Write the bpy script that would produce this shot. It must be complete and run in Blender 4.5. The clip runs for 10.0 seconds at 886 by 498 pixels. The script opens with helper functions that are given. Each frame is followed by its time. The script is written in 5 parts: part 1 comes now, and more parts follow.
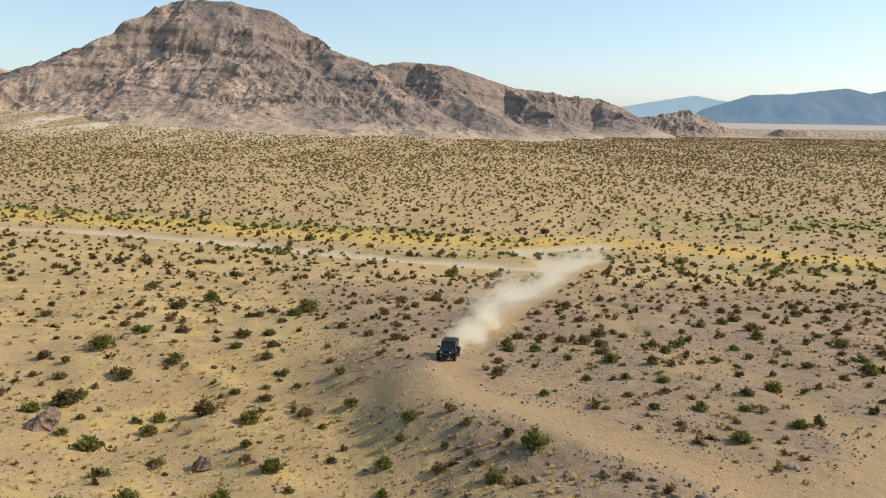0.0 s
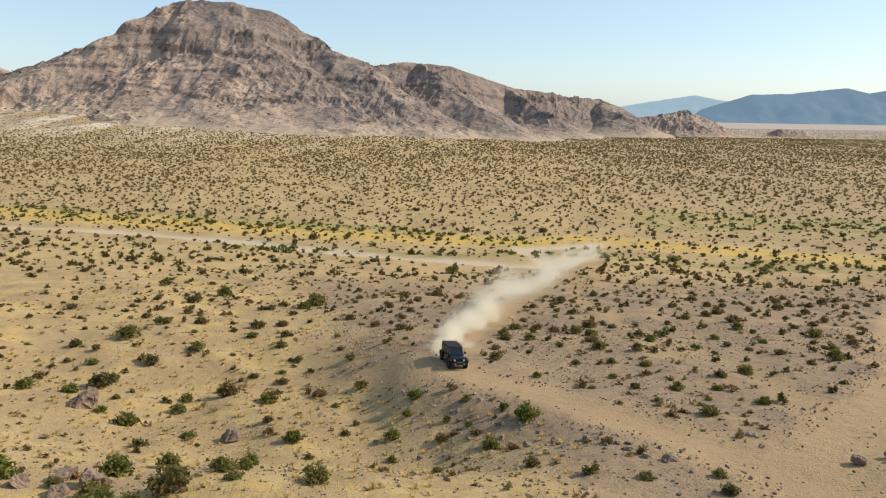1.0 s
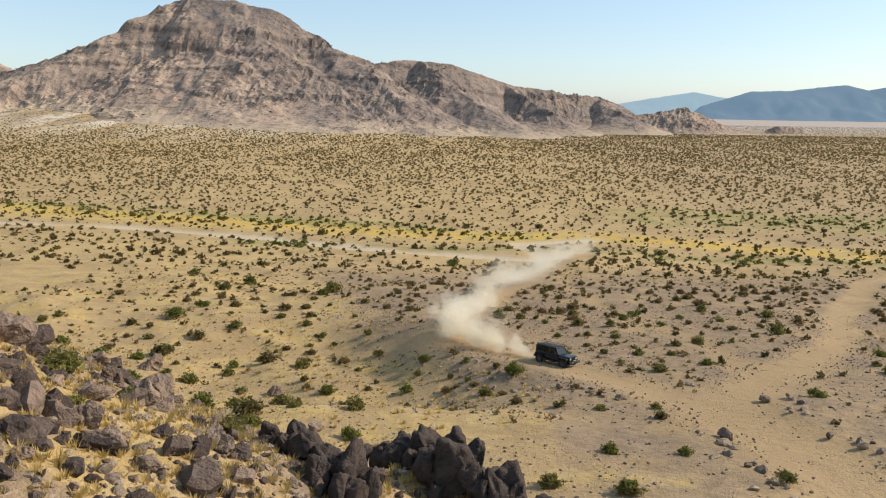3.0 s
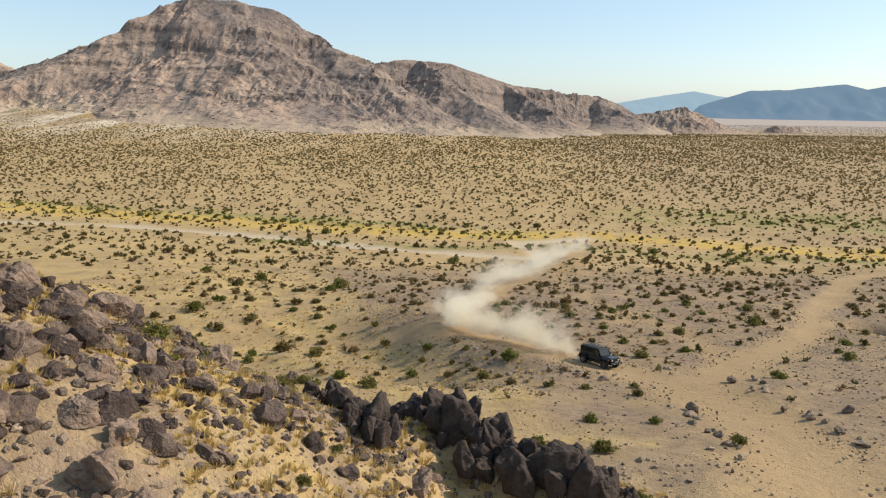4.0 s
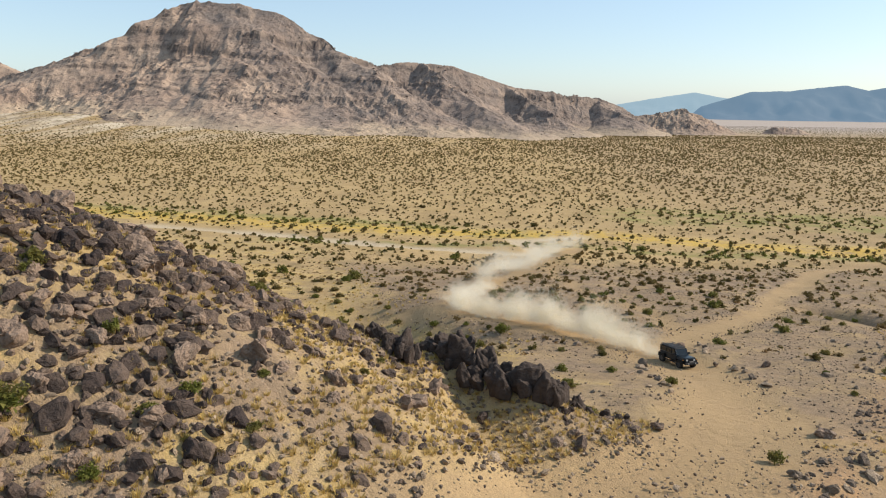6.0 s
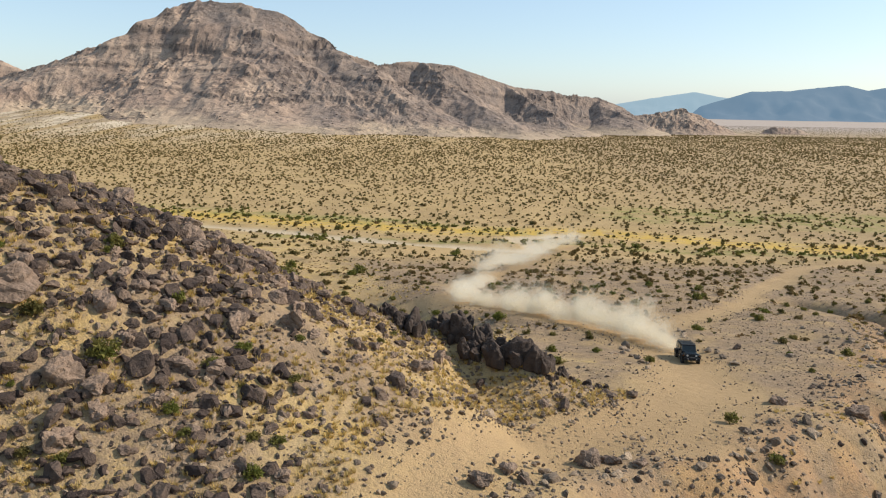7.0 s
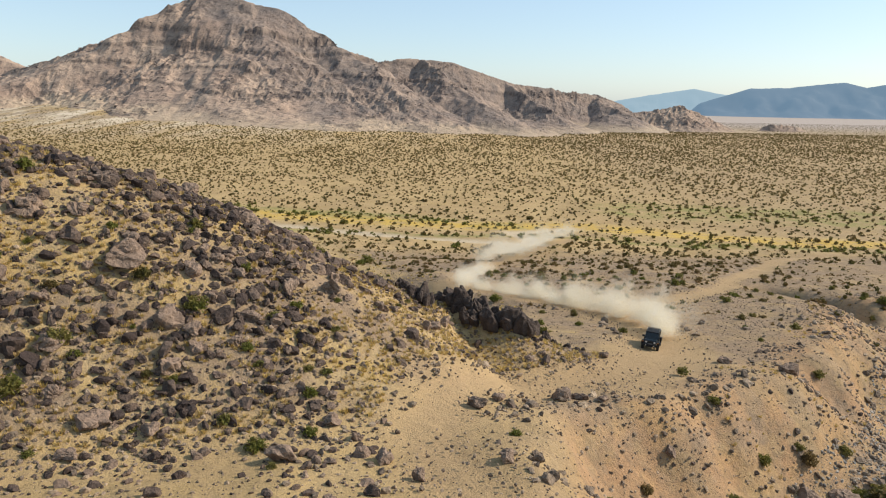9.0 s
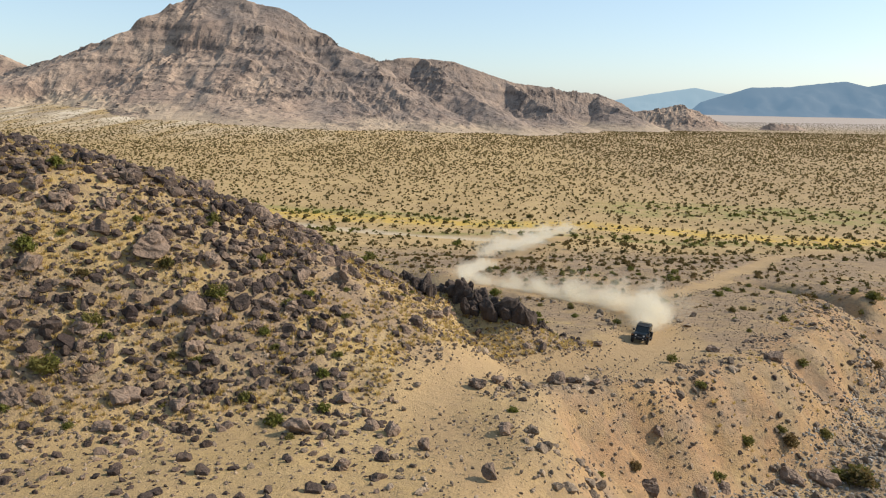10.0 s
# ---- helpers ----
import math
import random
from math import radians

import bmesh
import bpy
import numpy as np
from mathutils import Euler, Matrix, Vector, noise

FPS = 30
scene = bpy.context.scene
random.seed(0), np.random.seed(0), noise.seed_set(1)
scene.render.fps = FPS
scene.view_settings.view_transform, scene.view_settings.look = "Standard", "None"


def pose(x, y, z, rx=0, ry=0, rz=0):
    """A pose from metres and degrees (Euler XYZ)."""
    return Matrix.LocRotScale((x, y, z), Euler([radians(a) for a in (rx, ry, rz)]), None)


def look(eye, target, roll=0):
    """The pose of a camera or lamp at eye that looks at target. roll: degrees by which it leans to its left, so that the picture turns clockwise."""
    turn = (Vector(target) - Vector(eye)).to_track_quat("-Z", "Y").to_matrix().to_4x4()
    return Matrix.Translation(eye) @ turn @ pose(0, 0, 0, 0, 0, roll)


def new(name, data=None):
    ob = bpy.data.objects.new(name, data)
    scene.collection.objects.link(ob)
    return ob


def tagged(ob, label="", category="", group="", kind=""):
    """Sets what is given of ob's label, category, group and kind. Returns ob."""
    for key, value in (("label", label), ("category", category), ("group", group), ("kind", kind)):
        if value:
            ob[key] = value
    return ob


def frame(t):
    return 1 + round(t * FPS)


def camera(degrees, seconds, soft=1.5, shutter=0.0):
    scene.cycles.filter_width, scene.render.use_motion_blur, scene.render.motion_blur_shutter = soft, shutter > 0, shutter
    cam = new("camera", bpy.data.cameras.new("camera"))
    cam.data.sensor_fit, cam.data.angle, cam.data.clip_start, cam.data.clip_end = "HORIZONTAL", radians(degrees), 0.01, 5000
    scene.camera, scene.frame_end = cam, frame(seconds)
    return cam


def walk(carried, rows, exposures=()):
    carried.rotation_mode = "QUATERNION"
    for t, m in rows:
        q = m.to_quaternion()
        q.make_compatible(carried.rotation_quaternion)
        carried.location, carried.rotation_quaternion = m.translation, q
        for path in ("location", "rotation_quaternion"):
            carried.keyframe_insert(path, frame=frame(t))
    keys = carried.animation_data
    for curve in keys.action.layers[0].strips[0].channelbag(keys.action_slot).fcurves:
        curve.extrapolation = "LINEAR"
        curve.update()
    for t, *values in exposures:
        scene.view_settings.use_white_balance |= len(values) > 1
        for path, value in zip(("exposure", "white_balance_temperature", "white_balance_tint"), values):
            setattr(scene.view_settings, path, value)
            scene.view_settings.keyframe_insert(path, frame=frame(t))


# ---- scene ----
cam = camera(64.0, 10.0, 1.1)
PATH = [
    (0, (-0.541, -0.275, 30.948), (-6.225, 100.026, 11.133), 0.80),
    (0.5, (-0.420, -2.748, 31.279), (-6.154, 97.553, 11.465), 0.80),
    (1, (-0.401, -5.362, 31.620), (-6.084, 94.939, 11.754), 0.80),
    (1.5, (-0.378, -8.091, 32.018), (-6.010, 92.159, 12.050), 0.80),
    (2, (-0.266, -10.939, 32.380), (-5.949, 89.311, 12.361), 0.80),
    (2.5, (-0.169, -13.828, 32.813), (-5.852, 86.371, 12.640), 0.80),
    (4, (0.008, -22.577, 34.392), (-5.624, 77.622, 13.912), 0.80),
    (4.5, (0.113, -25.661, 34.854), (-5.622, 74.486, 14.374), 0.80),
    (5, (0.234, -28.901, 35.286), (-5.551, 71.297, 14.857), 0.70),
    (5.5, (0.389, -32.177, 35.649), (-5.448, 68.022, 15.323), 0.70),
    (7, (0.645, -41.760, 36.687), (-5.192, 58.387, 16.207), 0.90),
    (7.5, (0.744, -44.717, 37.005), (-5.093, 55.430, 16.371), 0.90),
    (8, (0.759, -47.500, 37.306), (-5.027, 52.648, 16.621), 0.90),
    (8.5, (0.799, -49.874, 37.581), (-4.936, 50.222, 16.742), 1.00),
    (9, (0.829, -51.763, 37.789), (-4.905, 48.282, 16.797), 1.00),
    (9.5, (0.844, -53.464, 37.911), (-4.891, 46.580, 16.817), 1.00),
    (10, (0.902, -54.839, 37.987), (-4.934, 45.206, 16.841), 1.00),
]
walk(cam, [(t, look(eye, target, roll)) for t, eye, target, roll in PATH])

# ---- world, sun, exposure ----
SUN_AZIMUTH, SUN_HEIGHT = 77.0, 34.0  # degrees, clockwise from the +y axis, and over the horizon
world = bpy.data.worlds.new("world")
scene.world = world
world.use_nodes = True
sky = world.node_tree.nodes.new("ShaderNodeTexSky")
sky.sky_type, sky.sun_disc = "NISHITA", False
sky.sun_elevation, sky.sun_rotation = radians(SUN_HEIGHT), radians(SUN_AZIMUTH)
sky.altitude, sky.air_density, sky.dust_density, sky.ozone_density = 600, 1.0, 1.1, 1.4
back = world.node_tree.nodes["Background"]
back.inputs["Strength"].default_value = 0.145
tint = world.node_tree.nodes.new("ShaderNodeMix")  # pale even haze over the whole sky
tint.data_type = "RGBA"
tint.inputs[0].default_value, tint.inputs[7].default_value = 0.38, (3.7, 5.0, 6.1, 1.0)
world.node_tree.links.new(sky.outputs[0], tint.inputs[6])
world.node_tree.links.new(tint.outputs[2], back.inputs["Color"])
sun = new("sun", bpy.data.lights.new("sun", "SUN"))
sun.data.energy, sun.data.angle, sun.data.color = 4.9, radians(0.6), (1.0, 0.895, 0.755)
sun.matrix_world = look((0, 0, 0), (-math.sin(radians(SUN_AZIMUTH)) * math.cos(radians(SUN_HEIGHT)),
                                    -math.cos(radians(SUN_AZIMUTH)) * math.cos(radians(SUN_HEIGHT)), -math.sin(radians(SUN_HEIGHT))))
scene.view_settings.exposure = 0.14

# ---- the lie of the land ----
def sstep(a, b, v):
    t = np.clip((v - a) / (b - a), 0.0, 1.0)
    return t * t * (3 - 2 * t)


def lattice(ix, iy, seed):
    h = (ix.astype(np.int64) * 374761393 + iy.astype(np.int64) * 668265263 + seed * 974634777) & 0xFFFFFFFF
    h = ((h ^ (h >> 13)) * 1274126177) & 0xFFFFFFFF
    h = ((h ^ (h >> 16)) * 2246822519) & 0xFFFFFFFF
    return ((h ^ (h >> 15)) & 0xFFFFFF) / float(0xFFFFFF)


def vnoise(x, y, seed=0):
    """Smooth noise from 0 to 1 with cells of 1 m."""
    x, y = np.asarray(x, float), np.asarray(y, float)
    ix, iy = np.floor(x), np.floor(y)
    fx, fy = x - ix, y - iy
    fx, fy = fx * fx * fx * (fx * (6 * fx - 15) + 10), fy * fy * fy * (fy * (6 * fy - 15) + 10)
    a, b = lattice(ix, iy, seed), lattice(ix + 1, iy, seed)
    c, d = lattice(ix, iy + 1, seed), lattice(ix + 1, iy + 1, seed)
    return (a + (b - a) * fx) * (1 - fy) + (c + (d - c) * fx) * fy


def fbm(x, y, size, octaves=4, seed=0, gain=0.5):
    """Layered noise about 0, roughly from -1 to 1; size: the largest cell in metres."""
    total, amp, norm = 0.0, 1.0, 0.0
    for k in range(octaves):
        c, s = math.cos(0.7 * k + seed), math.sin(0.7 * k + seed)
        f = 2.0 ** k / size
        total = total + amp * (2 * vnoise((c * x - s * y) * f + 17 * k, (s * x + c * y) * f - 9 * k, seed + k) - 1)
        norm += amp
        amp *= gain
    return total / norm * 1.6


def ridged(x, y, size, octaves=4, seed=0, gain=0.55):
    """Noise with sharp crests, from 0 to 1."""
    total, amp, norm = 0.0, 1.0, 0.0
    for k in range(octaves):
        c, s = math.cos(1.1 * k + seed), math.sin(1.1 * k + seed)
        f = 2.0 ** k / size
        n = 1 - np.abs(2 * vnoise((c * x - s * y) * f + 31 * k, (s * x + c * y) * f + 7 * k, seed + k) - 1)
        total = total + amp * n * n
        norm += amp
        amp *= gain
    return total / norm


def off_line(x, y, line):
    """The distance from a line of points, and the signed one (positive on the right of its way)."""
    best = np.full(np.shape(x), 1e9)
    sign = np.zeros(np.shape(x))
    for (ax, ay), (bx, by) in zip(line[:-1], line[1:]):
        dx, dy = bx - ax, by - ay
        t = np.clip(((x - ax) * dx + (y - ay) * dy) / (dx * dx + dy * dy), 0, 1)
        d = np.hypot(x - ax - t * dx, y - ay - t * dy)
        side = dx * (y - ay) - dy * (x - ax)
        sign = np.where(d < best, np.where(side < 0, 1.0, -1.0), sign)
        best = np.minimum(best, d)
    return best, best * sign


RAVINE_RIM = [(-4, -60), (2, -34), (6, -18), (11.5, -9), (25.5, 4), (40, 26), (48, 43), (57, 53), (92, 61), (170, 66)]
GULLY_RIM = [(9, 18), (5, 28), (0.5, 39), (-5, 47), (-9.5, 56), (-11, 64), (-18, 80), (-26, 100)]


def hill_frame(x, y):
    """Along the boulder ridge, up it from its foot, and across it."""
    px, py = x - 2.0, y - 3.0
    return -(0.924 * px + 0.383 * py), -0.383 * px + 0.924 * py


def hill_height(x, y):
    s, w = hill_frame(x, y)
    up = np.where(s > 2.6, 19.2 * (1 - np.exp(-np.maximum(s - 2.6, 0) / 18.0)), 0.0)
    return up * np.where(w < 1, sstep(-20, 1, w), 1 - sstep(5, 23, w))


def fan_height(x, y):
    """The gravel fan that climbs to the mountain's foot."""
    rise = np.clip((y - 600) / 480, 0, 1.1) ** 1.45
    return rise * np.interp(x, [-1500, -900, -780, -640, -540, -420, -290, -120, 60], [30, 31, 36, 43, 42, 33, 21, 9, 0])


def ground_z(x, y, fine=True):
    x, y = np.asarray(x, float), np.asarray(y, float)
    yy = -62 + 7 * np.logaddexp(0, (y + 62) / 7)
    plane = 18.0 - 0.14 * yy
    z = -6.0 + 4.0 * np.logaddexp(0, (plane + 6.0) / 4.0)
    z = z - 14.0 * (1 - np.exp(-np.maximum(y - 260, 0) / 900.0))
    z = z + hill_height(x, y)
    # the mound under the standing rocks
    z = z + (1.3 + 1.5 * sstep(-4.5, -0.5, x) - 0.9 * sstep(3.5, 6, x)) * np.exp(-(off_line(x, y, [(-4.5, 2.8), (-2.0, 5.8), (1.0, 3.6), (4.6, 2.6)])[0] / 3.2) ** 2)
    z = z + 1.3 * np.exp(-(np.hypot(x + 1.8, y - 6.0) / 2.4) ** 2)
    # the ravine that opens beyond the road's shoulder
    _, side = off_line(x, y, RAVINE_RIM)
    lip = side + 3.2 * fbm(x, y, 13, 3, 5)
    z = z - (9.5 - 3.0 * sstep(14, 34, y)) * (0.75 * sstep(-1.0, 7.5 + 4.0 * sstep(14, 34, y), lip) + 0.25 * sstep(4, 20, lip)) * (1 - 0.55 * sstep(36, 80, side)) * (1 - sstep(58, 78, y - 0.05 * x))
    # a side gully cut into its far bank
    z = z - 3.6 * np.exp(-(off_line(x, y, [(47, 60), (50.5, 53), (53, 47)])[0] / 2.8) ** 2)
    # the dry gully beside the road's knoll
    _, side = off_line(x, y, GULLY_RIM)
    z = z - 3.3 * sstep(-3.2, 8.6, -side + 1.8 * fbm(x, y, 9, 3, 8)) * sstep(22, 36, y) * (1 - 0.8 * sstep(50, 66, y)) * (1 - sstep(80, 112, y)) * (1 - 0.55 * sstep(10, 40, -side))
    # the fan below the mountain
    z = z + fan_height(x, y) * (0.94 + 0.12 * vnoise(x / 45, y / 300, 3))
    # low worn mounds in the valley beside the road
    z = z + 1.1 * (ridged(x + 0.4 * y, y, 21, 3, 61) - 0.5) * (1 - sstep(-14, -3, off_line(x, y, GULLY_RIM)[1])) * sstep(28, 44, y) * (1 - sstep(100, 135, y))
    near = 1 - sstep(110, 200, y)
    z = z + (0.25 + 0.45 * near) * fbm(x, y, 26, 3, 11)
    if fine:
        z = z + (0.03 + 0.13 * near) * fbm(x, y, 3.6, 3, 21)
    return z

# ---- shapes of plants and stones ----
rng = np.random.default_rng(7)


def leaf_cloud(count, leaf, seed, height=0.56):
    """A bush one metre wide: leaves as small triangles, in clumps that lean out from the root."""
    r = np.random.default_rng(seed)
    clumps = max(4, count // 14)
    az, lean = r.uniform(0, 2 * np.pi, clumps), np.sqrt(r.uniform(0.0, 1.0, clumps))
    reach = r.uniform(0.62, 1.0, clumps)
    centre = np.stack([np.cos(az) * lean * 0.42 * reach, np.sin(az) * lean * 0.42 * reach, (0.10 + 0.74 * np.cos(lean * 1.32)) * height * reach], -1)
    k = r.integers(0, clumps, count)
    c = centre[k] * (0.72 + 0.34 * r.random((count, 1))) + r.normal(0, 0.052, (count, 3))
    c[:, 2] = np.maximum(c[:, 2], 0.02)
    a, b = r.normal(0, 1, (count, 3)), r.normal(0, 1, (count, 3))
    a /= np.linalg.norm(a, axis=1)[:, None]
    b /= np.linalg.norm(b, axis=1)[:, None]
    size = leaf * r.uniform(0.6, 1.3, (count, 1))
    v = np.stack([c - a * size * 0.5, c + a * size * 0.5, c + b * size * 0.9], 1).reshape(-1, 3)
    return v, np.arange(count * 3).reshape(-1, 3)


def stems(count, seed, height=0.6):
    """Thin three-sided stems from one root."""
    r = np.random.default_rng(seed)
    vs, fs = [], []
    for k in range(count):
        az, lean = r.uniform(0, 2 * np.pi), math.sqrt(r.random())
        tip = np.array([math.cos(az) * lean * 0.40, math.sin(az) * lean * 0.40, height * (0.45 + 0.5 * math.cos(lean * 1.1))])
        bend = tip * 0.5 * np.array([0.8, 0.8, 1.1])
        base = len(vs)
        for p, w in ((np.zeros(3), 0.016), (bend, 0.011), (tip, 0.004)):
            for j in range(3):
                vs.append(p + w * np.array([math.cos(2.1 * j), math.sin(2.1 * j), 0]))
        for ring in (0, 3):
            for j in range(3):
                a, b = base + ring + j, base + ring + (j + 1) % 3
                fs += [(a, b, b + 3), (a, b + 3, a + 3)]
    return np.array(vs), np.array(fs)


def tuft(count, seed):
    """A tuft of dry grass one metre wide: blades that fan out."""
    r = np.random.default_rng(seed)
    az, root = r.uniform(0, 2 * np.pi, count), r.uniform(0, 0.25, count)
    out = np.stack([np.cos(az), np.sin(az), np.zeros(count)], -1)
    foot = out * root[:, None]
    tip = foot + out * r.uniform(0.05, 0.33, (count, 1)) + np.array([0, 0, 1]) * r.uniform(0.25, 0.6, (count, 1))
    side = np.stack([-np.sin(az), np.cos(az), np.zeros(count)], -1) * 0.045
    v = np.stack([foot - side, foot + side, tip], 1).reshape(-1, 3)
    return v, np.arange(count * 3).reshape(-1, 3)


def stone_shape(detail, seed, cuts=9, noise_amount=0.05, block=0.0):
    """A stone about one metre across: a ball cut flat by chance planes, with a rough skin, its base at z = -0.3."""
    bm = bmesh.new()
    bmesh.ops.create_icosphere(bm, subdivisions=detail, radius=0.5)
    v = np.array([p.co for p in bm.verts])
    f = np.array([[p.index for p in q.verts] for q in bm.faces])
    bm.free()
    r = np.random.default_rng(seed)
    planes = r.normal(0, 1, (cuts, 3))
    planes[0], planes[1] = (0.15, 0.1, 1.0), (0.9, -0.4, 0.3)
    planes /= np.linalg.norm(planes, axis=1)[:, None]
    for q in planes:
        depth = r.uniform(0.20, 0.38)
        over = np.maximum(v @ q - depth, 0)
        v = v - over[:, None] * q[None] * 0.98
    far = v / np.maximum(np.linalg.norm(v, axis=1)[:, None], 1e-6)
    skin = fbm(far[:, 0] * 3 + far[:, 2] * 2, far[:, 1] * 3 - far[:, 2], 1.2, 3, seed)
    v = v + far * (noise_amount * skin)[:, None]
    if detail > 3:
        v = v + far * (0.014 * fbm(far[:, 0] * 9 + far[:, 2] * 5, far[:, 1] * 9 - far[:, 2] * 4, 1.2, 3, seed + 1))[:, None]
    v[:, 2] = np.maximum(v[:, 2], -0.3)
    return v, f


BUSH_NEAR = [(leaf_cloud(560, 0.105, 100 + k), stems(14, 200 + k, 0.46)) for k in range(7)]
BUSH_MID = [leaf_cloud(54, 0.255, 300 + k) for k in range(8)]
BUSH_FAR = [leaf_cloud(11, 0.52, 400 + k, 0.66) for k in range(8)]
TUFTS = [tuft(36, 500 + k) for k in range(5)]
STONES_BIG = [stone_shape(4, 600 + k, 9, 0.07) for k in range(9)]
STONES = [stone_shape(2, 650 + k, 12, 0.09) for k in range(10)]
PEBBLES = [stone_shape(1, 690 + k, 9, 0.08) for k in range(8)]
SLABS = [stone_shape(4, 720 + k, 6, 0.06) for k in range(6)]


def jittered(x0, x1, y0, y1, cell, seed, spread_out=0.85):
    """Places about one cell apart, shaken."""
    r = np.random.default_rng(seed)
    gx, gy = np.meshgrid(np.arange(x0, x1, cell), np.arange(y0, y1, cell))
    gx = gx + r.uniform(-0.5, 0.5, gx.shape) * cell * spread_out
    gy = gy + r.uniform(-0.5, 0.5, gy.shape) * cell * spread_out
    return gx.ravel(), gy.ravel(), r


def on_ground(x, y, sink=0.0):
    return np.stack([x, y, ground_z(x, y) - sink], -1)



# ---- builders ----
def tri_mesh(name, verts, faces, smooth=False):
    """A mesh from arrays of places and of triangles or quads."""
    verts, faces = np.asarray(verts, np.float32), np.asarray(faces, np.int32)
    n, k = faces.shape
    me = bpy.data.meshes.new(name)
    me.vertices.add(len(verts))
    me.vertices.foreach_set("co", verts.ravel())
    me.loops.add(n * k)
    me.loops.foreach_set("vertex_index", faces.ravel())
    me.polygons.add(n)
    me.polygons.foreach_set("loop_start", np.arange(0, n * k, k, dtype=np.int32))
    me.polygons.foreach_set("use_smooth", np.full(n, smooth))
    me.update(calc_edges=True)
    return me


def spread(templates, pick, place, turn, size, tilt=None):
    """Copies of the templates (verts, faces), joined: for each its template, place, turn about z, size and tilt."""
    vs, fs, base = [], [], 0
    for k, (tv, tf) in enumerate(templates):
        at = np.nonzero(pick == k)[0]
        if not len(at):
            continue
        c, s = np.cos(turn[at])[:, None], np.sin(turn[at])[:, None]
        v = tv[None] * size[at][:, None, :]
        if tilt is not None:
            a = tilt[at][:, None]
            v = np.stack([v[..., 0], v[..., 1] * np.cos(a) - v[..., 2] * np.sin(a), v[..., 1] * np.sin(a) + v[..., 2] * np.cos(a)], -1)
        v = np.stack([v[..., 0] * c - v[..., 1] * s, v[..., 0] * s + v[..., 1] * c, v[..., 2]], -1) + place[at][:, None, :]
        f = tf[None] + (np.arange(len(at)) * len(tv))[:, None, None] + base
        vs.append(v.reshape(-1, 3))
        fs.append(f.reshape(-1, tf.shape[1]))
        base += len(at) * len(tv)
    return np.concatenate(vs), np.concatenate(fs)


def part(name, bm, material, parent, label=""):
    """Links a bmesh as one mesh under a thing or a part."""
    me = bpy.data.meshes.new(name)
    bm.to_mesh(me)
    bm.free()
    me.materials.append(material)
    ob = new(name, me)
    ob.parent = parent
    return tagged(ob, label)


def mesh_object(name, me, material, parent=None):
    me.materials.append(material)
    ob = new(name, me)
    ob.parent = parent
    return ob


def box(bm, x0, y0, z0, x1, y1, z1, bevel=0.0, top=(0, 0, 0, 0)):
    """A box into bm; top: how far its upper face is drawn in at x0, x1, y0, y1."""
    made = bmesh.ops.create_cube(bm, size=1.0)["verts"]
    for v in made:
        up = v.co.z > 0
        x = (x0 + (top[0] if up else 0)) if v.co.x < 0 else (x1 - (top[1] if up else 0))
        y = (y0 + (top[2] if up else 0)) if v.co.y < 0 else (y1 - (top[3] if up else 0))
        v.co = (x, y, z1 if up else z0)
    if bevel:
        edges = list({e for v in made for e in v.link_edges})
        bmesh.ops.bevel(bm, geom=edges, offset=bevel, segments=2, affect="EDGES", profile=0.6)
    return bm


def rod(bm, a, b, r, sides=8):
    a, b = Vector(a), Vector(b)
    m = Matrix.Translation((a + b) / 2) @ (b - a).to_track_quat("Z", "Y").to_matrix().to_4x4()
    bmesh.ops.create_cone(bm, cap_ends=True, segments=sides, radius1=r, radius2=r, depth=(b - a).length, matrix=m)
    return bm


def lathe(bm, profile, sides=28, m=Matrix()):
    """A ring about the y axis from (radius, y) pairs, closed."""
    rings = []
    for r, y in profile:
        rings.append([bm.verts.new(m @ Vector((r * math.cos(2 * math.pi * k / sides), y, r * math.sin(2 * math.pi * k / sides)))) for k in range(sides)])
    for a, b in zip(rings, rings[1:] + rings[:1]):
        for k in range(sides):
            bm.faces.new((a[k], a[(k + 1) % sides], b[(k + 1) % sides], b[k]))
    return bm


# ---- materials ----
def material(name, roughness=0.9, metallic=0.0, specular=0.3):
    m = bpy.data.materials.new(name)
    m.use_nodes = True
    b = m.node_tree.nodes["Principled BSDF"]
    b.inputs["Roughness"].default_value, b.inputs["Metallic"].default_value = roughness, metallic
    b.inputs["Specular IOR Level"].default_value = specular
    return m, m.node_tree, b


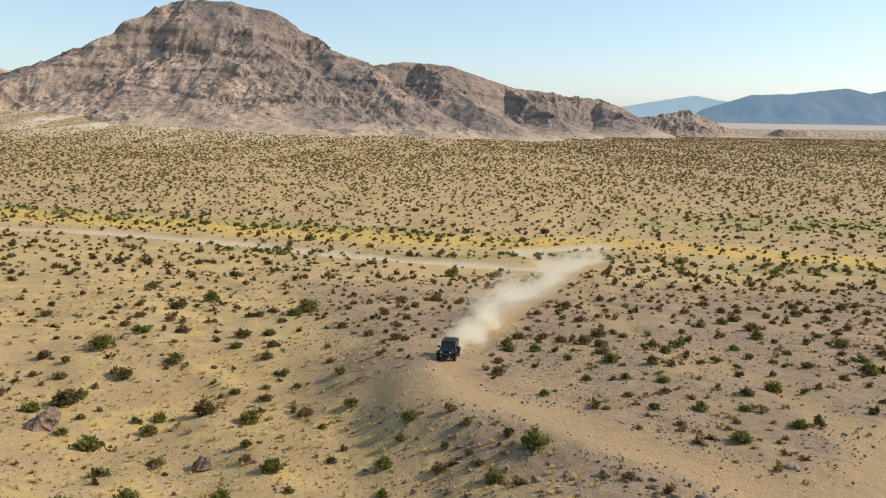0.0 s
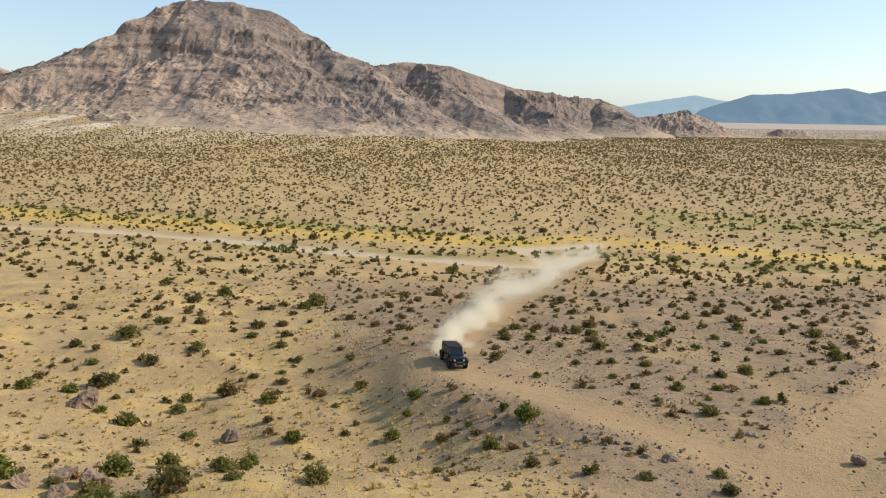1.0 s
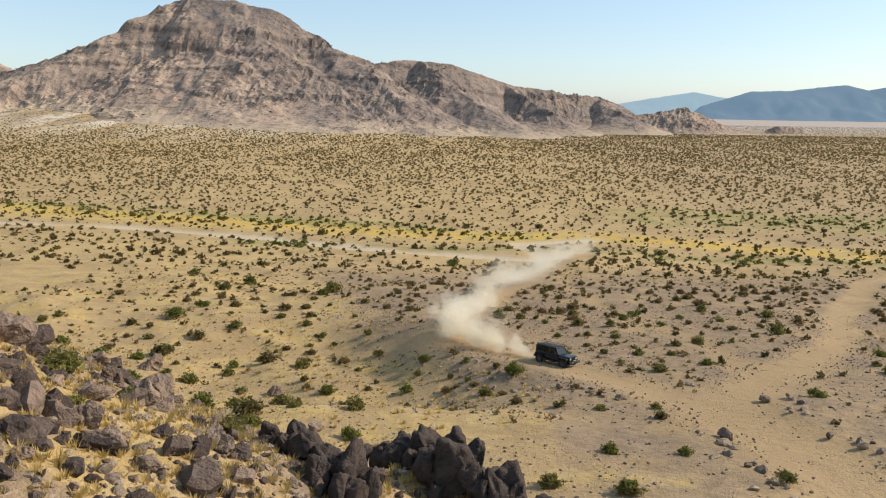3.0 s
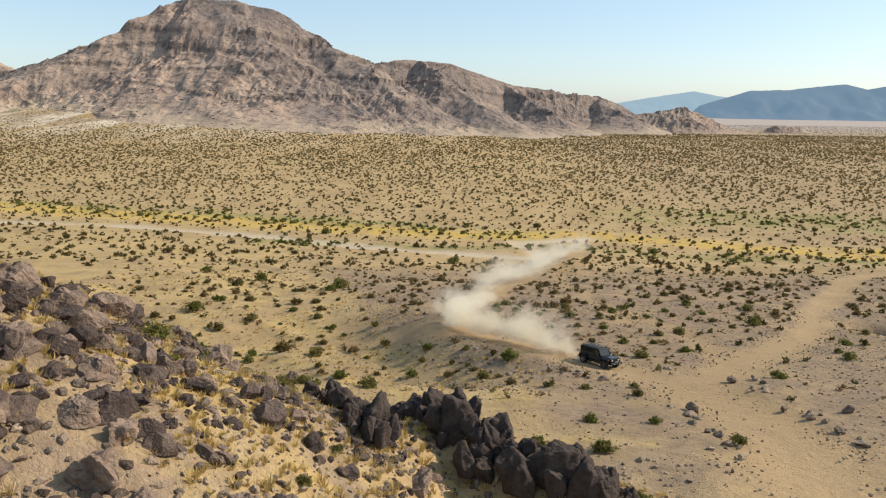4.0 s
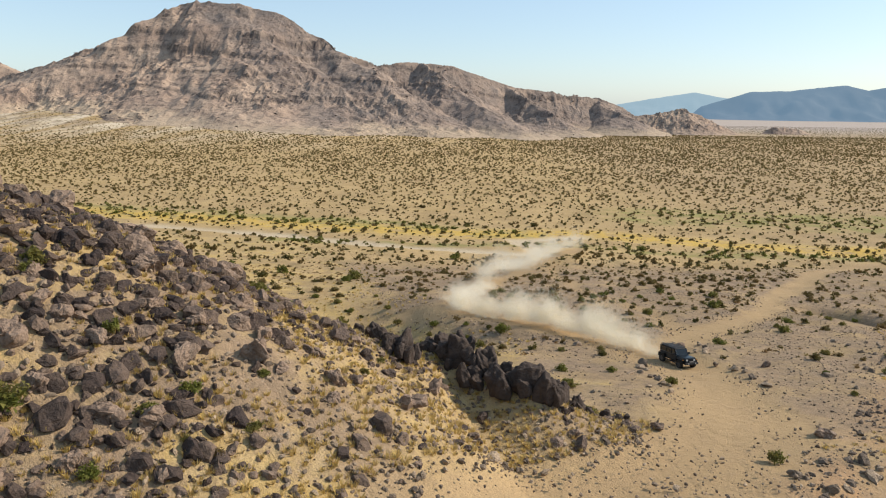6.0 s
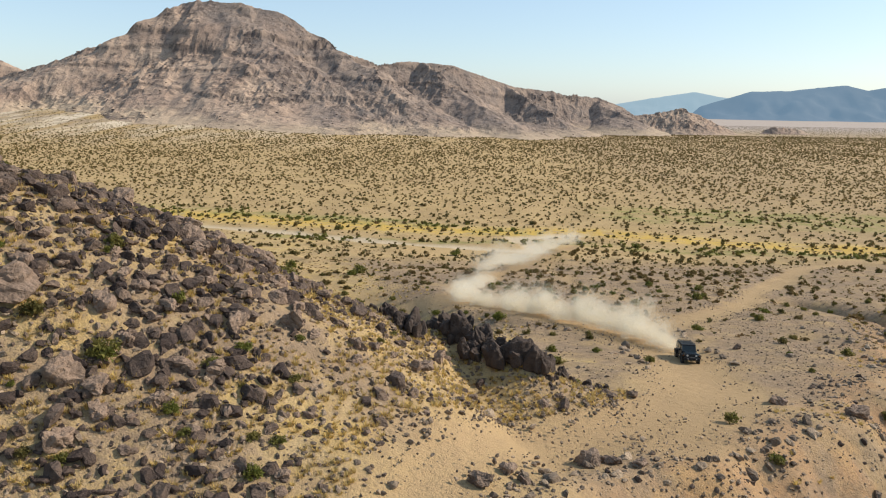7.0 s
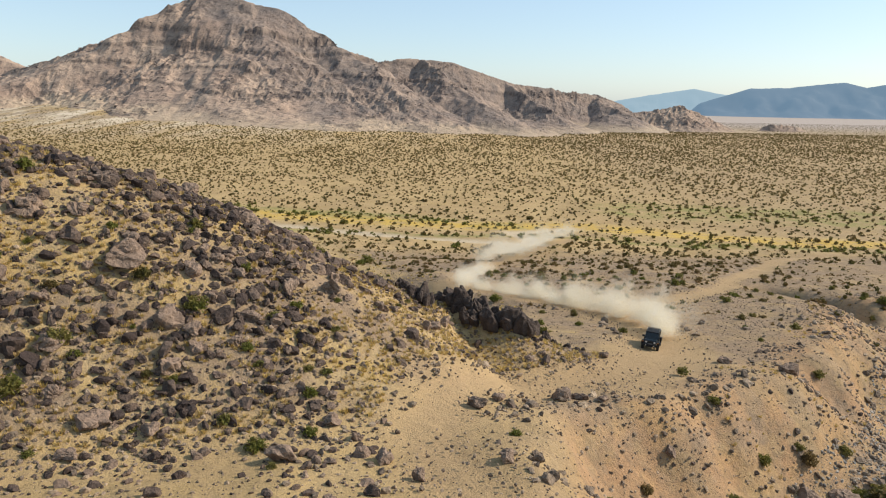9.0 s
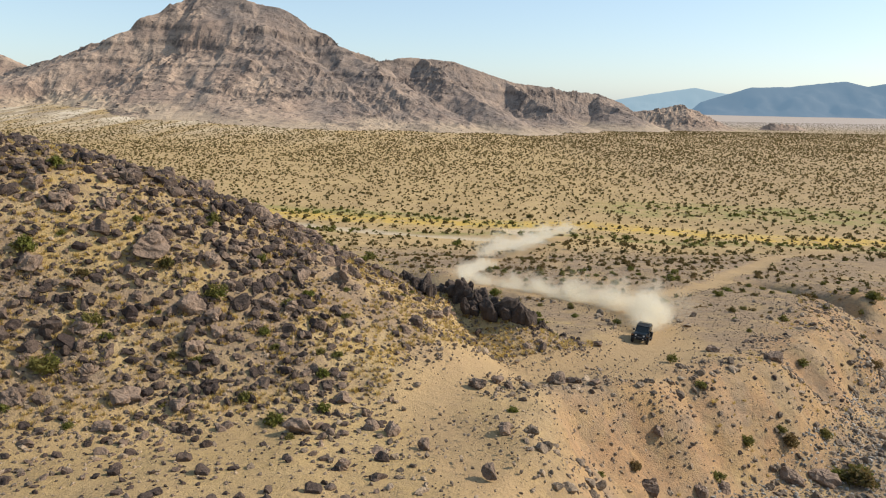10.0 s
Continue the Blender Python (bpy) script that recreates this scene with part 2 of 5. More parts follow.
class Nodes:
    """Short hand for a node tree."""

    def __init__(self, tree):
        self.tree = tree
        self.place = tree.nodes.new("ShaderNodeNewGeometry").outputs["Position"]

    def noise(self, scale, detail=4.0, rough=0.55, stretch=None, vector=None, distortion=0.0):
        n = self.tree.nodes.new("ShaderNodeTexNoise")
        n.inputs["Scale"].default_value, n.inputs["Detail"].default_value, n.inputs["Roughness"].default_value = scale, detail, rough
        n.inputs["Distortion"].default_value = distortion
        src = vector or self.place
        if stretch:
            mp = self.tree.nodes.new("ShaderNodeMapping")
            mp.inputs["Scale"].default_value = stretch
            self.tree.links.new(src, mp.inputs["Vector"])
            src = mp.outputs[0]
        self.tree.links.new(src, n.inputs["Vector"])
        return n.outputs["Fac"]

    def voronoi(self, scale, feature="F1", vector=None):
        n = self.tree.nodes.new("ShaderNodeTexVoronoi")
        n.feature = feature
        n.inputs["Scale"].default_value = scale
        self.tree.links.new(vector or self.place, n.inputs["Vector"])
        return n.outputs["Distance"]

    def ramp(self, fac, low, high, a=0.0, b=1.0):
        n = self.tree.nodes.new("ShaderNodeMapRange")
        n.interpolation_type = "SMOOTHSTEP"
        for key, v in (("From Min", low), ("From Max", high), ("To Min", a), ("To Max", b)):
            n.inputs[key].default_value = v
        self.tree.links.new(fac, n.inputs["Value"])
        return n.outputs["Result"]

    def mix(self, fac, a, b, blend="MIX"):
        n = self.tree.nodes.new("ShaderNodeMix")
        n.data_type, n.blend_type = "RGBA", blend
        for sock, v in ((n.inputs[0], fac), (n.inputs[6], a), (n.inputs[7], b)):
            if isinstance(v, (int, float)):
                sock.default_value = v
            elif isinstance(v, tuple):
                sock.default_value = (*v, 1.0)
            else:
                self.tree.links.new(v, sock)
        return n.outputs[2]

    def math(self, op, a, b):
        n = self.tree.nodes.new("ShaderNodeMath")
        n.operation = op
        n.use_clamp = False
        for sock, v in zip(n.inputs, (a, b)):
            if isinstance(v, (int, float)):
                sock.default_value = v
            else:
                self.tree.links.new(v, sock)
        return n.outputs[0]

    def attr(self, name):
        n = self.tree.nodes.new("ShaderNodeAttribute")
        n.attribute_name = name
        return n.outputs["Fac"]

    def random(self):
        return self.tree.nodes.new("ShaderNodeObjectInfo").outputs["Random"]

    def island(self):
        return self.tree.nodes.new("ShaderNodeNewGeometry").outputs["Random Per Island"]

    def bump(self, height, strength, distance, shader):
        n = self.tree.nodes.new("ShaderNodeBump")
        n.inputs["Strength"].default_value, n.inputs["Distance"].default_value = strength, distance
        self.tree.links.new(height, n.inputs["Height"])
        self.tree.links.new(n.outputs[0], shader.inputs["Normal"])

    def colour(self, value, shader):
        self.tree.links.new(value, shader.inputs["Base Color"])


def ground_material():
    m, tree, b = material("desert_soil", 0.95, 0, 0.1)
    n = Nodes(tree)
    patch, grain, speck = n.noise(0.06, 5), n.noise(1.3, 6, 0.65), n.noise(9.0, 3, 0.7)
    sand = n.mix(n.ramp(patch, 0.35, 0.65), (0.465, 0.328, 0.158), (0.37, 0.258, 0.122))
    stony = n.mix(n.ramp(grain, 0.35, 0.7), (0.30, 0.213, 0.138), (0.19, 0.140, 0.096))
    stony = n.mix(n.ramp(n.voronoi(3.2), 0.10, 0.28, 0.55, 0.0), stony, (0.36, 0.285, 0.215))
    red = n.mix(n.ramp(grain, 0.4, 0.7), (0.37, 0.225, 0.12), (0.26, 0.165, 0.095))
    c = n.mix(n.math("MULTIPLY", n.attr("stony"), n.ramp(n.noise(0.22, 5, 0.6), 0.30, 0.56, 0.35, 1.0)), sand, stony)
    c = n.mix(n.math("MULTIPLY", n.attr("red"), n.ramp(n.noise(0.3, 5), 0.35, 0.6)), c, red)
    grass = n.mix(n.ramp(n.noise(0.5, 4), 0.4, 0.65), (0.52, 0.36, 0.12), (0.50, 0.37, 0.18))
    c = n.mix(n.math("MULTIPLY", n.attr("grass"), n.ramp(n.noise(0.17, 6, 0.7), 0.44, 0.58)), c, grass)
    c = n.mix(n.math("MULTIPLY", n.attr("green"), n.ramp(n.noise(0.12, 6, 0.7), 0.38, 0.62)), c, (0.24, 0.24, 0.07))
    c = n.mix(n.ramp(n.noise(0.5, 5, 0.6, (0.03, 0.16, 1.0)), 0.42, 0.62, 0.0, 0.24), c, (0.34, 0.235, 0.13))
    c = n.mix(n.ramp(n.noise(2.6, 5, 0.7), 0.48, 0.68, 0.0, 0.40), c, (0.25, 0.175, 0.105))
    c = n.mix(n.ramp(n.voronoi(4.6), 0.08, 0.2, 0.5, 0.0), c, n.mix(n.ramp(n.noise(7.0, 2), 0.4, 0.6), (0.13, 0.10, 0.08), (0.46, 0.37, 0.27)))
    c = n.mix(n.math("MULTIPLY", n.attr("road"), n.ramp(grain, 0.2, 0.6, 0.75, 1.0)), c, n.mix(patch, (0.40, 0.277, 0.152), (0.345, 0.237, 0.128)))
    c = n.mix(n.attr("wash"), c, (0.50, 0.40, 0.27))
    c = n.mix(n.math("MULTIPLY", n.attr("straw"), n.ramp(n.noise(0.2, 5, 0.65), 0.36, 0.58)), c, n.mix(n.noise(0.9, 3), (0.56, 0.33, 0.045), (0.52, 0.38, 0.11)))
    rills = n.noise(0.022, 5, 0.6, (1.0, 0.22, 1.0), distortion=1.2)
    c = n.mix(n.math("MULTIPLY", n.attr("fan"), n.ramp(rills, 0.42, 0.58)), c, (0.60, 0.50, 0.37))
    c = n.mix(n.math("MULTIPLY", n.attr("fan"), n.ramp(n.noise(0.05, 5, 0.7, (1.0, 0.3, 1.0)), 0.47, 0.58, 0.0, 0.8)), c, (0.30, 0.23, 0.155))
    # haze over the far plain, put into the soil's colour as lavender-grey
    c = n.mix(n.attr("far_haze"), c, (0.42, 0.365, 0.335))
    c = n.mix(n.ramp(speck, 0.52, 0.70, 0.0, 0.5), c, (0.16, 0.12, 0.085))
    c = n.mix(n.ramp(grain, 0.5, 0.8, 0.0, 0.25), c, (0.24, 0.17, 0.11))
    n.colour(c, b)
    h = n.math("ADD", n.math("MULTIPLY", grain, 0.7), n.math("MULTIPLY", speck, 0.3))
    n.bump(h, 1.0, 0.28, b)
    return m


def rock_material(name, dark, light, varnish, spot=0.5):
    m, tree, b = material(name, 0.85, 0, 0.25)
    n = Nodes(tree)
    grain = n.noise(2.2, 6, 0.65)
    one = n.math("ADD", n.math("MULTIPLY", n.island(), 0.7), n.math("MULTIPLY", n.random(), 0.3))
    c = n.mix(n.ramp(one, 0.2, 0.9), dark, light)
    c = n.mix(n.ramp(grain, 0.42, 0.62, 0.0, spot), c, varnish)
    c = n.mix(n.ramp(n.noise(11.0, 3, 0.7), 0.5, 0.75, 0.0, 0.4), c, light)
    n.colour(c, b)
    n.bump(n.math("ADD", grain, n.math("MULTIPLY", n.noise(8.0, 4, 0.7), 0.5)), 1.0, 0.22, b)
    return m


def leaf_material(name, a, b_colour, dry, dry_share):
    m, tree, b = material(name, 0.7, 0, 0.2)
    n = Nodes(tree)
    c = n.mix(n.island(), a, b_colour)
    c = n.mix(n.ramp(n.random(), 1 - dry_share, 1.0, 0.0, 0.8), c, dry)
    c = n.mix(n.ramp(n.noise(0.35, 3), 0.42, 0.60, 0.0, 0.7), c, dry)
    n.colour(c, b)
    t = tree.nodes.new("ShaderNodeBsdfTranslucent")
    tree.links.new(c, t.inputs["Color"])
    mixer = tree.nodes.new("ShaderNodeMixShader")
    mixer.inputs[0].default_value = 0.4
    tree.links.new(b.outputs[0], mixer.inputs[1])
    tree.links.new(t.outputs[0], mixer.inputs[2])
    tree.links.new(mixer.outputs[0], tree.nodes["Material Output"].inputs["Surface"])
    return m


def mountain_material(name, low, mid, high, dark, scale=1.0):
    m, tree, b = material(name, 0.95, 0, 0.1)
    n = Nodes(tree)
    big, fine = n.noise(0.012 * scale, 6, 0.62), n.noise(0.09 * scale, 6, 0.7)
    c = n.mix(n.ramp(big, 0.38, 0.62), mid, high)
    c = n.mix(n.math("MULTIPLY", n.attr("grey"), n.ramp(n.noise(0.03 * scale, 5, 0.65), 0.30, 0.62, 1.0, 0.45)), c, (0.195, 0.160, 0.140))
    c = n.mix(n.attr("apron"), c, low)
    c = n.mix(n.math("MULTIPLY", n.attr("crag"), n.ramp(fine, 0.35, 0.6, 0.3, 1.0)), c, dark)
    bare = n.math("SUBTRACT", 1.0, n.math("MULTIPLY", n.attr("apron"), 0.75))
    c = n.mix(n.math("MULTIPLY", bare, n.ramp(fine, 0.50, 0.64, 0.0, 0.75)), c, dark)
    c = n.mix(n.math("MULTIPLY", bare, n.ramp(n.noise(0.35 * scale, 4, 0.7), 0.56, 0.7, 0.0, 0.65)), c, dark)
    n.colour(c, b)
    n.bump(n.math("ADD", fine, n.math("MULTIPLY", n.noise(0.3 * scale, 4, 0.7), 0.4)), 0.8, 3.0, b)
    return m


def plain_material(name, colour, roughness=0.6, metallic=0.0, specular=0.4, wear=0.15, scale=6.0, dust=(0.40, 0.31, 0.21)):
    m, tree, b = material(name, roughness, metallic, specular)
    n = Nodes(tree)
    at = tree.nodes.new("ShaderNodeTexCoord").outputs["Object"]
    n.colour(n.mix(n.ramp(n.noise(scale, 5, 0.65, vector=at), 0.45, 0.8, 0.0, wear), colour, dust), b)
    return m


SOIL = ground_material()
ROCK = rock_material("weathered_rock", (0.068, 0.047, 0.038), (0.29, 0.205, 0.148), (0.038, 0.028, 0.025), 0.46)
DARK_ROCK = rock_material("varnished_rock", (0.036, 0.027, 0.024), (0.085, 0.062, 0.050), (0.023, 0.018, 0.017))
PALE_ROCK = rock_material("grey_rubble", (0.15, 0.112, 0.082), (0.46, 0.345, 0.235), (0.10, 0.075, 0.058), 0.35)
CREST_ROCK = rock_material("ridge_rock", (0.046, 0.032, 0.028), (0.19, 0.135, 0.102), (0.026, 0.020, 0.019), 0.55)
BED_ROCK = rock_material("stream_stone", (0.20, 0.185, 0.165), (0.50, 0.45, 0.385), (0.13, 0.12, 0.11), 0.3)
CRAG = rock_material("crag_rock", (0.12, 0.095, 0.085), (0.32, 0.245, 0.19), (0.09, 0.074, 0.068))
LEAF = leaf_material("creosote_leaf", (0.078, 0.074, 0.022), (0.152, 0.126, 0.040), (0.205, 0.132, 0.055), 0.5)
FRESH_LEAF = leaf_material("green_leaf", (0.105, 0.122, 0.022), (0.185, 0.185, 0.042), (0.19, 0.155, 0.05), 0.1)
STRAW = leaf_material("dry_grass", (0.52, 0.37, 0.11), (0.62, 0.46, 0.18), (0.46, 0.34, 0.15), 0.3)
DRY_LEAF = leaf_material("dry_shrub_leaf", (0.15, 0.115, 0.045), (0.26, 0.195, 0.085), (0.27, 0.16, 0.075), 0.3)
TWIG = plain_material("twig", (0.10, 0.075, 0.05), 0.9)
HILLSIDE = mountain_material("mountain_rock", (0.42, 0.325, 0.23), (0.31, 0.225, 0.172), (0.41, 0.305, 0.228), (0.092, 0.075, 0.070))

# ---- the ground ----
ROAD = [(26, 156), (14.6, 127), (7.5, 106), (1.5, 75), (-1.8, 63), (-3, 54), (-2.8, 49.5), (-1, 46), (2.5, 42.5), (8.4, 36.4), (12.1, 32.5), (15.6, 27.5),
        (18.2, 20), (18.4, 15.5), (16.8, 11), (15, 5), (10.5, -1.5), (3.5, -6.5), (-0.5, -12), (-1.8, -18), (0.3, -24), (3, -30), (6, -60)]
ROAD_SPUR = [(-9, 50), (-4.2, 47), (-1, 46)]
ROAD_FORK = [(15.5, 28), (22, 36.5), (31, 46), (39, 58.5), (43, 68), (48.5, 77.5), (68, 109), (110, 150)]
ROAD_TURN = [(18.4, 16), (17.2, 8), (14, 0), (12, -4)]
OLD_TRACK = [(16, 127), (14, 87), (15.2, 70), (18, 59), (22, 50), (22, 38)]
WASH = [(-420, 215), (-143, 193), (-109, 191), (-69, 178), (-35, 160), (-13, 149), (5, 143), (16, 140), (11, 176), (40, 190)]


def graded(start, fine_to, step, end, growth):
    """Places from start outwards: even steps as far as fine_to, then growing ones."""
    out, at, s = [start], start, step
    sign = 1 if end > start else -1
    while sign * (end - at) > 0:
        if sign * (at - fine_to) >= 0:
            s *= growth
        at += sign * s
        out.append(at)
    return out


def make_ground():
    xs = np.array(sorted(set(graded(0, 66, 0.62, 5200, 1.07) + graded(0, -66, 0.62, -5200, 1.07))))
    ys = np.array(sorted(set(graded(0, 125, 0.62, 4900, 1.035) + graded(0, -48, 0.62, -900, 1.12))))
    gx, gy = np.meshgrid(xs, ys)
    d_road = np.minimum(off_line(gx, gy, ROAD)[0], np.minimum(off_line(gx, gy, ROAD_FORK)[0], off_line(gx, gy, ROAD_TURN)[0]))
    d_road = np.minimum(d_road, off_line(gx, gy, ROAD_SPUR)[0])
    edge = 0.9 * fbm(gx, gy, 5, 3, 40)
    width = 1.9 + 1.5 * (1 - sstep(15, 48, gy)) * sstep(-16, 4, gy) + 0.5 * (1 - sstep(-16, 4, gy))
    road = (1 - sstep(0.3, 1.5, (d_road + edge) / width)) * (0.72 + 0.28 * vnoise(gx / 2.2, gy / 2.2, 41))
    road = np.maximum(road, 0.55 * (1 - sstep(0.3, 1.6, (off_line(gx, gy, OLD_TRACK)[0] + edge) / 1.3)))
    d_wash, s_wash = off_line(gx, gy, WASH)
    wash = (1 - sstep(1.5, 5.0, d_wash + 1.6 * fbm(gx, gy, 11, 3, 50))) * (1 - sstep(30, 40, gx))
    z = ground_z(gx, gy)
    smooth = ground_z(gx, gy, False)
    z = z + (smooth - z) * road * 0.8 - 0.22 * road - 0.4 * wash
    for k in (-0.8, 0.8):  # wheel ruts
        z = z - 0.05 * np.exp(-((off_line(gx, gy, ROAD)[1] - k) / 0.4) ** 2) * (np.abs(gy) < 130)
    hill = sstep(0.6, 3.0, hill_height(gx, gy))
    _, ravine = off_line(gx, gy, RAVINE_RIM)
    _, gully = off_line(gx, gy, GULLY_RIM)
    in_ravine = sstep(-1, 3, ravine) * (1 - sstep(60, 80, gy))
    knoll = sstep(-6, 1, gully) * (1 - sstep(98, 125, gy - 0.1 * gx)) * (1 - in_ravine) * sstep(2, 16, gy)
    bank = sstep(-6, 1, gully) * sstep(26, 40, gy) * (1 - sstep(60, 75, gy)) * sstep(-9, -2, -gully) * (gully < 6)
    stony = np.clip(0.95 * knoll + 1.0 * hill + 0.75 * in_ravine + 0.85 * sstep(0, 8, gx) * (1 - sstep(10, 30, gy)) * sstep(-40, -20, gy) + 0.15 * (gy < 125), 0, 1) * (1 - road)
    stony = np.clip(stony + 0.5 * bank + 0.45 * sstep(40, 130, gx) * sstep(90, 130, gy) * (1 - road), 0, 1)
    red = np.clip(sstep(-5, 0, ravine) * (1 - sstep(5, 9, ravine)), 0, 1) * (1 - sstep(70, 90, gy)) * (gx > 5) * (1 - road)
    d_strip = off_line(gx, gy, [(-300, 260), (-100, 212), (-9, 188), (36, 192), (95, 165), (260, 160)])[0]
    grass = 1.15 * (1 - sstep(6, 20, d_strip)) + 0.55 * (1 - sstep(-2, 8, gully)) * (gy > 14) * (gy < 165) + 0.4 * hill + 0.2
    grass = np.clip(grass * (1 - road) * (1 - wash) * (1 - 0.85 * knoll), 0, 1)
    green = (1 - sstep(4, 14, off_line(gx, gy, [(-400, 268), (-177, 238), (-100, 222), (-30, 206), (10, 190)])[0])) + (1 - sstep(10, 35, off_line(gx, gy, [(70, 245), (160, 235), (300, 215)])[0])) \
        + (1 - sstep(3, 9, off_line(gx, gy, [(-60, 163), (-10, 156), (14, 165), (60, 152), (120, 140)])[0]))
    green = np.clip(green * (1 - wash), 0, 0.85)
    nx, ny = len(xs), len(ys)
    k = (np.arange(ny - 1)[:, None] * nx + np.arange(nx - 1)[None]).ravel()
    me = tri_mesh("ground", np.stack([gx, gy, z], -1).reshape(-1, 3), np.stack([k, k + 1, k + 1 + nx, k + nx], -1), True)
    for name, values in (("road", road), ("wash", wash), ("stony", stony), ("red", red), ("grass", grass), ("green", green), ("straw", np.clip(0.9 * (1 - sstep(5, 15, d_strip)) * (1 - wash) * (1 - road), 0, 1)), ("fan", np.clip(fan_height(gx, gy) / 20, 0, 1)), ("far_haze", 0.8 * sstep(1100, 2300, gy))):
        a = me.attributes.new(name, "FLOAT", "POINT")
        a.data.foreach_set("value", np.asarray(values, np.float32).ravel())
    tagged(mesh_object("ground", me, SOIL), "dry sandy desert ground with stony knolls, dirt tracks and a pale wash", "ground", kind="structure")


def road_distance(x, y):
    d = np.minimum(off_line(x, y, ROAD)[0], np.minimum(off_line(x, y, ROAD_FORK)[0], off_line(x, y, ROAD_TURN)[0]))
    return np.minimum(d, off_line(x, y, ROAD_SPUR)[0])


make_ground()

# ---- mountains ----
CREST = [(-1400, 1250, -5), (-1151, 1250, 20), (-997, 1250, 47), (-866, 1250, 83), (-760, 1252, 116), (-666, 1253, 148), (-604, 1254, 172), (-562, 1255, 194), (-522, 1256, 206),
         (-442, 1257, 206), (-365, 1258, 183), (-316, 1259, 151), (-257, 1260, 125), (-204, 1294, 110), (-127, 1340, 112), (-66, 1368, 110), (-2, 1395, 90), (53, 1418, 73),
         (156, 1460, 64), (230, 1504, 60), (296, 1540, 38), (350, 1580, 0)]


# spurs that run down from the crest, and small mounds at its foot
SPURS = [[(-545, 1256, 198), (-490, 1205, 150), (-433, 1170, 112), (-361, 1090, 64), (-305, 1020, 30), (-262, 975, 5)],
         [(-700, 1251, 135), (-640, 1190, 104), (-600, 1140, 76), (-556, 1075, 42), (-530, 1030, 24)],
         [(-900, 1250, 74), (-800, 1180, 62), (-715, 1120, 50), (-655, 1060, 30)],
         [(-610, 1254, 170), (-560, 1170, 108), (-500, 1100, 62), (-455, 1040, 30)],
         [(-420, 1257, 200), (-385, 1195, 146), (-263, 1120, 82), (-178, 1040, 30), (-130, 985, -4)],
         [(-300, 1259, 142), (-202, 1180, 94), (-118, 1090, 42), (-45, 1020, -4)],
         [(-120, 1340, 112), (-74, 1240, 70), (4, 1150, 36), (56, 1080, -6)],
         [(40, 1415, 76), (108, 1290, 28), (142, 1225, -8)],
         [(230, 1504, 60), (262, 1420, 30), (285, 1340, -8)],
         [(-452, 1000, 22), (-425, 996, 20)], [(-300, 985, 14), (-262, 980, 12)], [(-690, 1035, 27), (-640, 1030, 27)]]


def below_line(gx, gy, line, base, steep, power):
    """The height over base of a slope that falls off on both sides of a line of (x, y, z)."""
    best = np.full(gx.shape, -1.0)
    for (ax, ay, az), (bx, by, bz) in zip(line[:-1], line[1:]):
        dx, dy = bx - ax, by - ay
        t = np.clip(((gx - ax) * dx + (gy - ay) * dy) / (dx * dx + dy * dy), 0, 1)
        top = np.maximum(az + (bz - az) * t - base, 0.5)
        u = np.hypot(gx - ax - t * dx, gy - ay - t * dy) / (steep * top + 18)
        best = np.maximum(best, np.where(u < 1, top * np.clip(1 - u, 0, 1) ** power, -1.0))
    return best


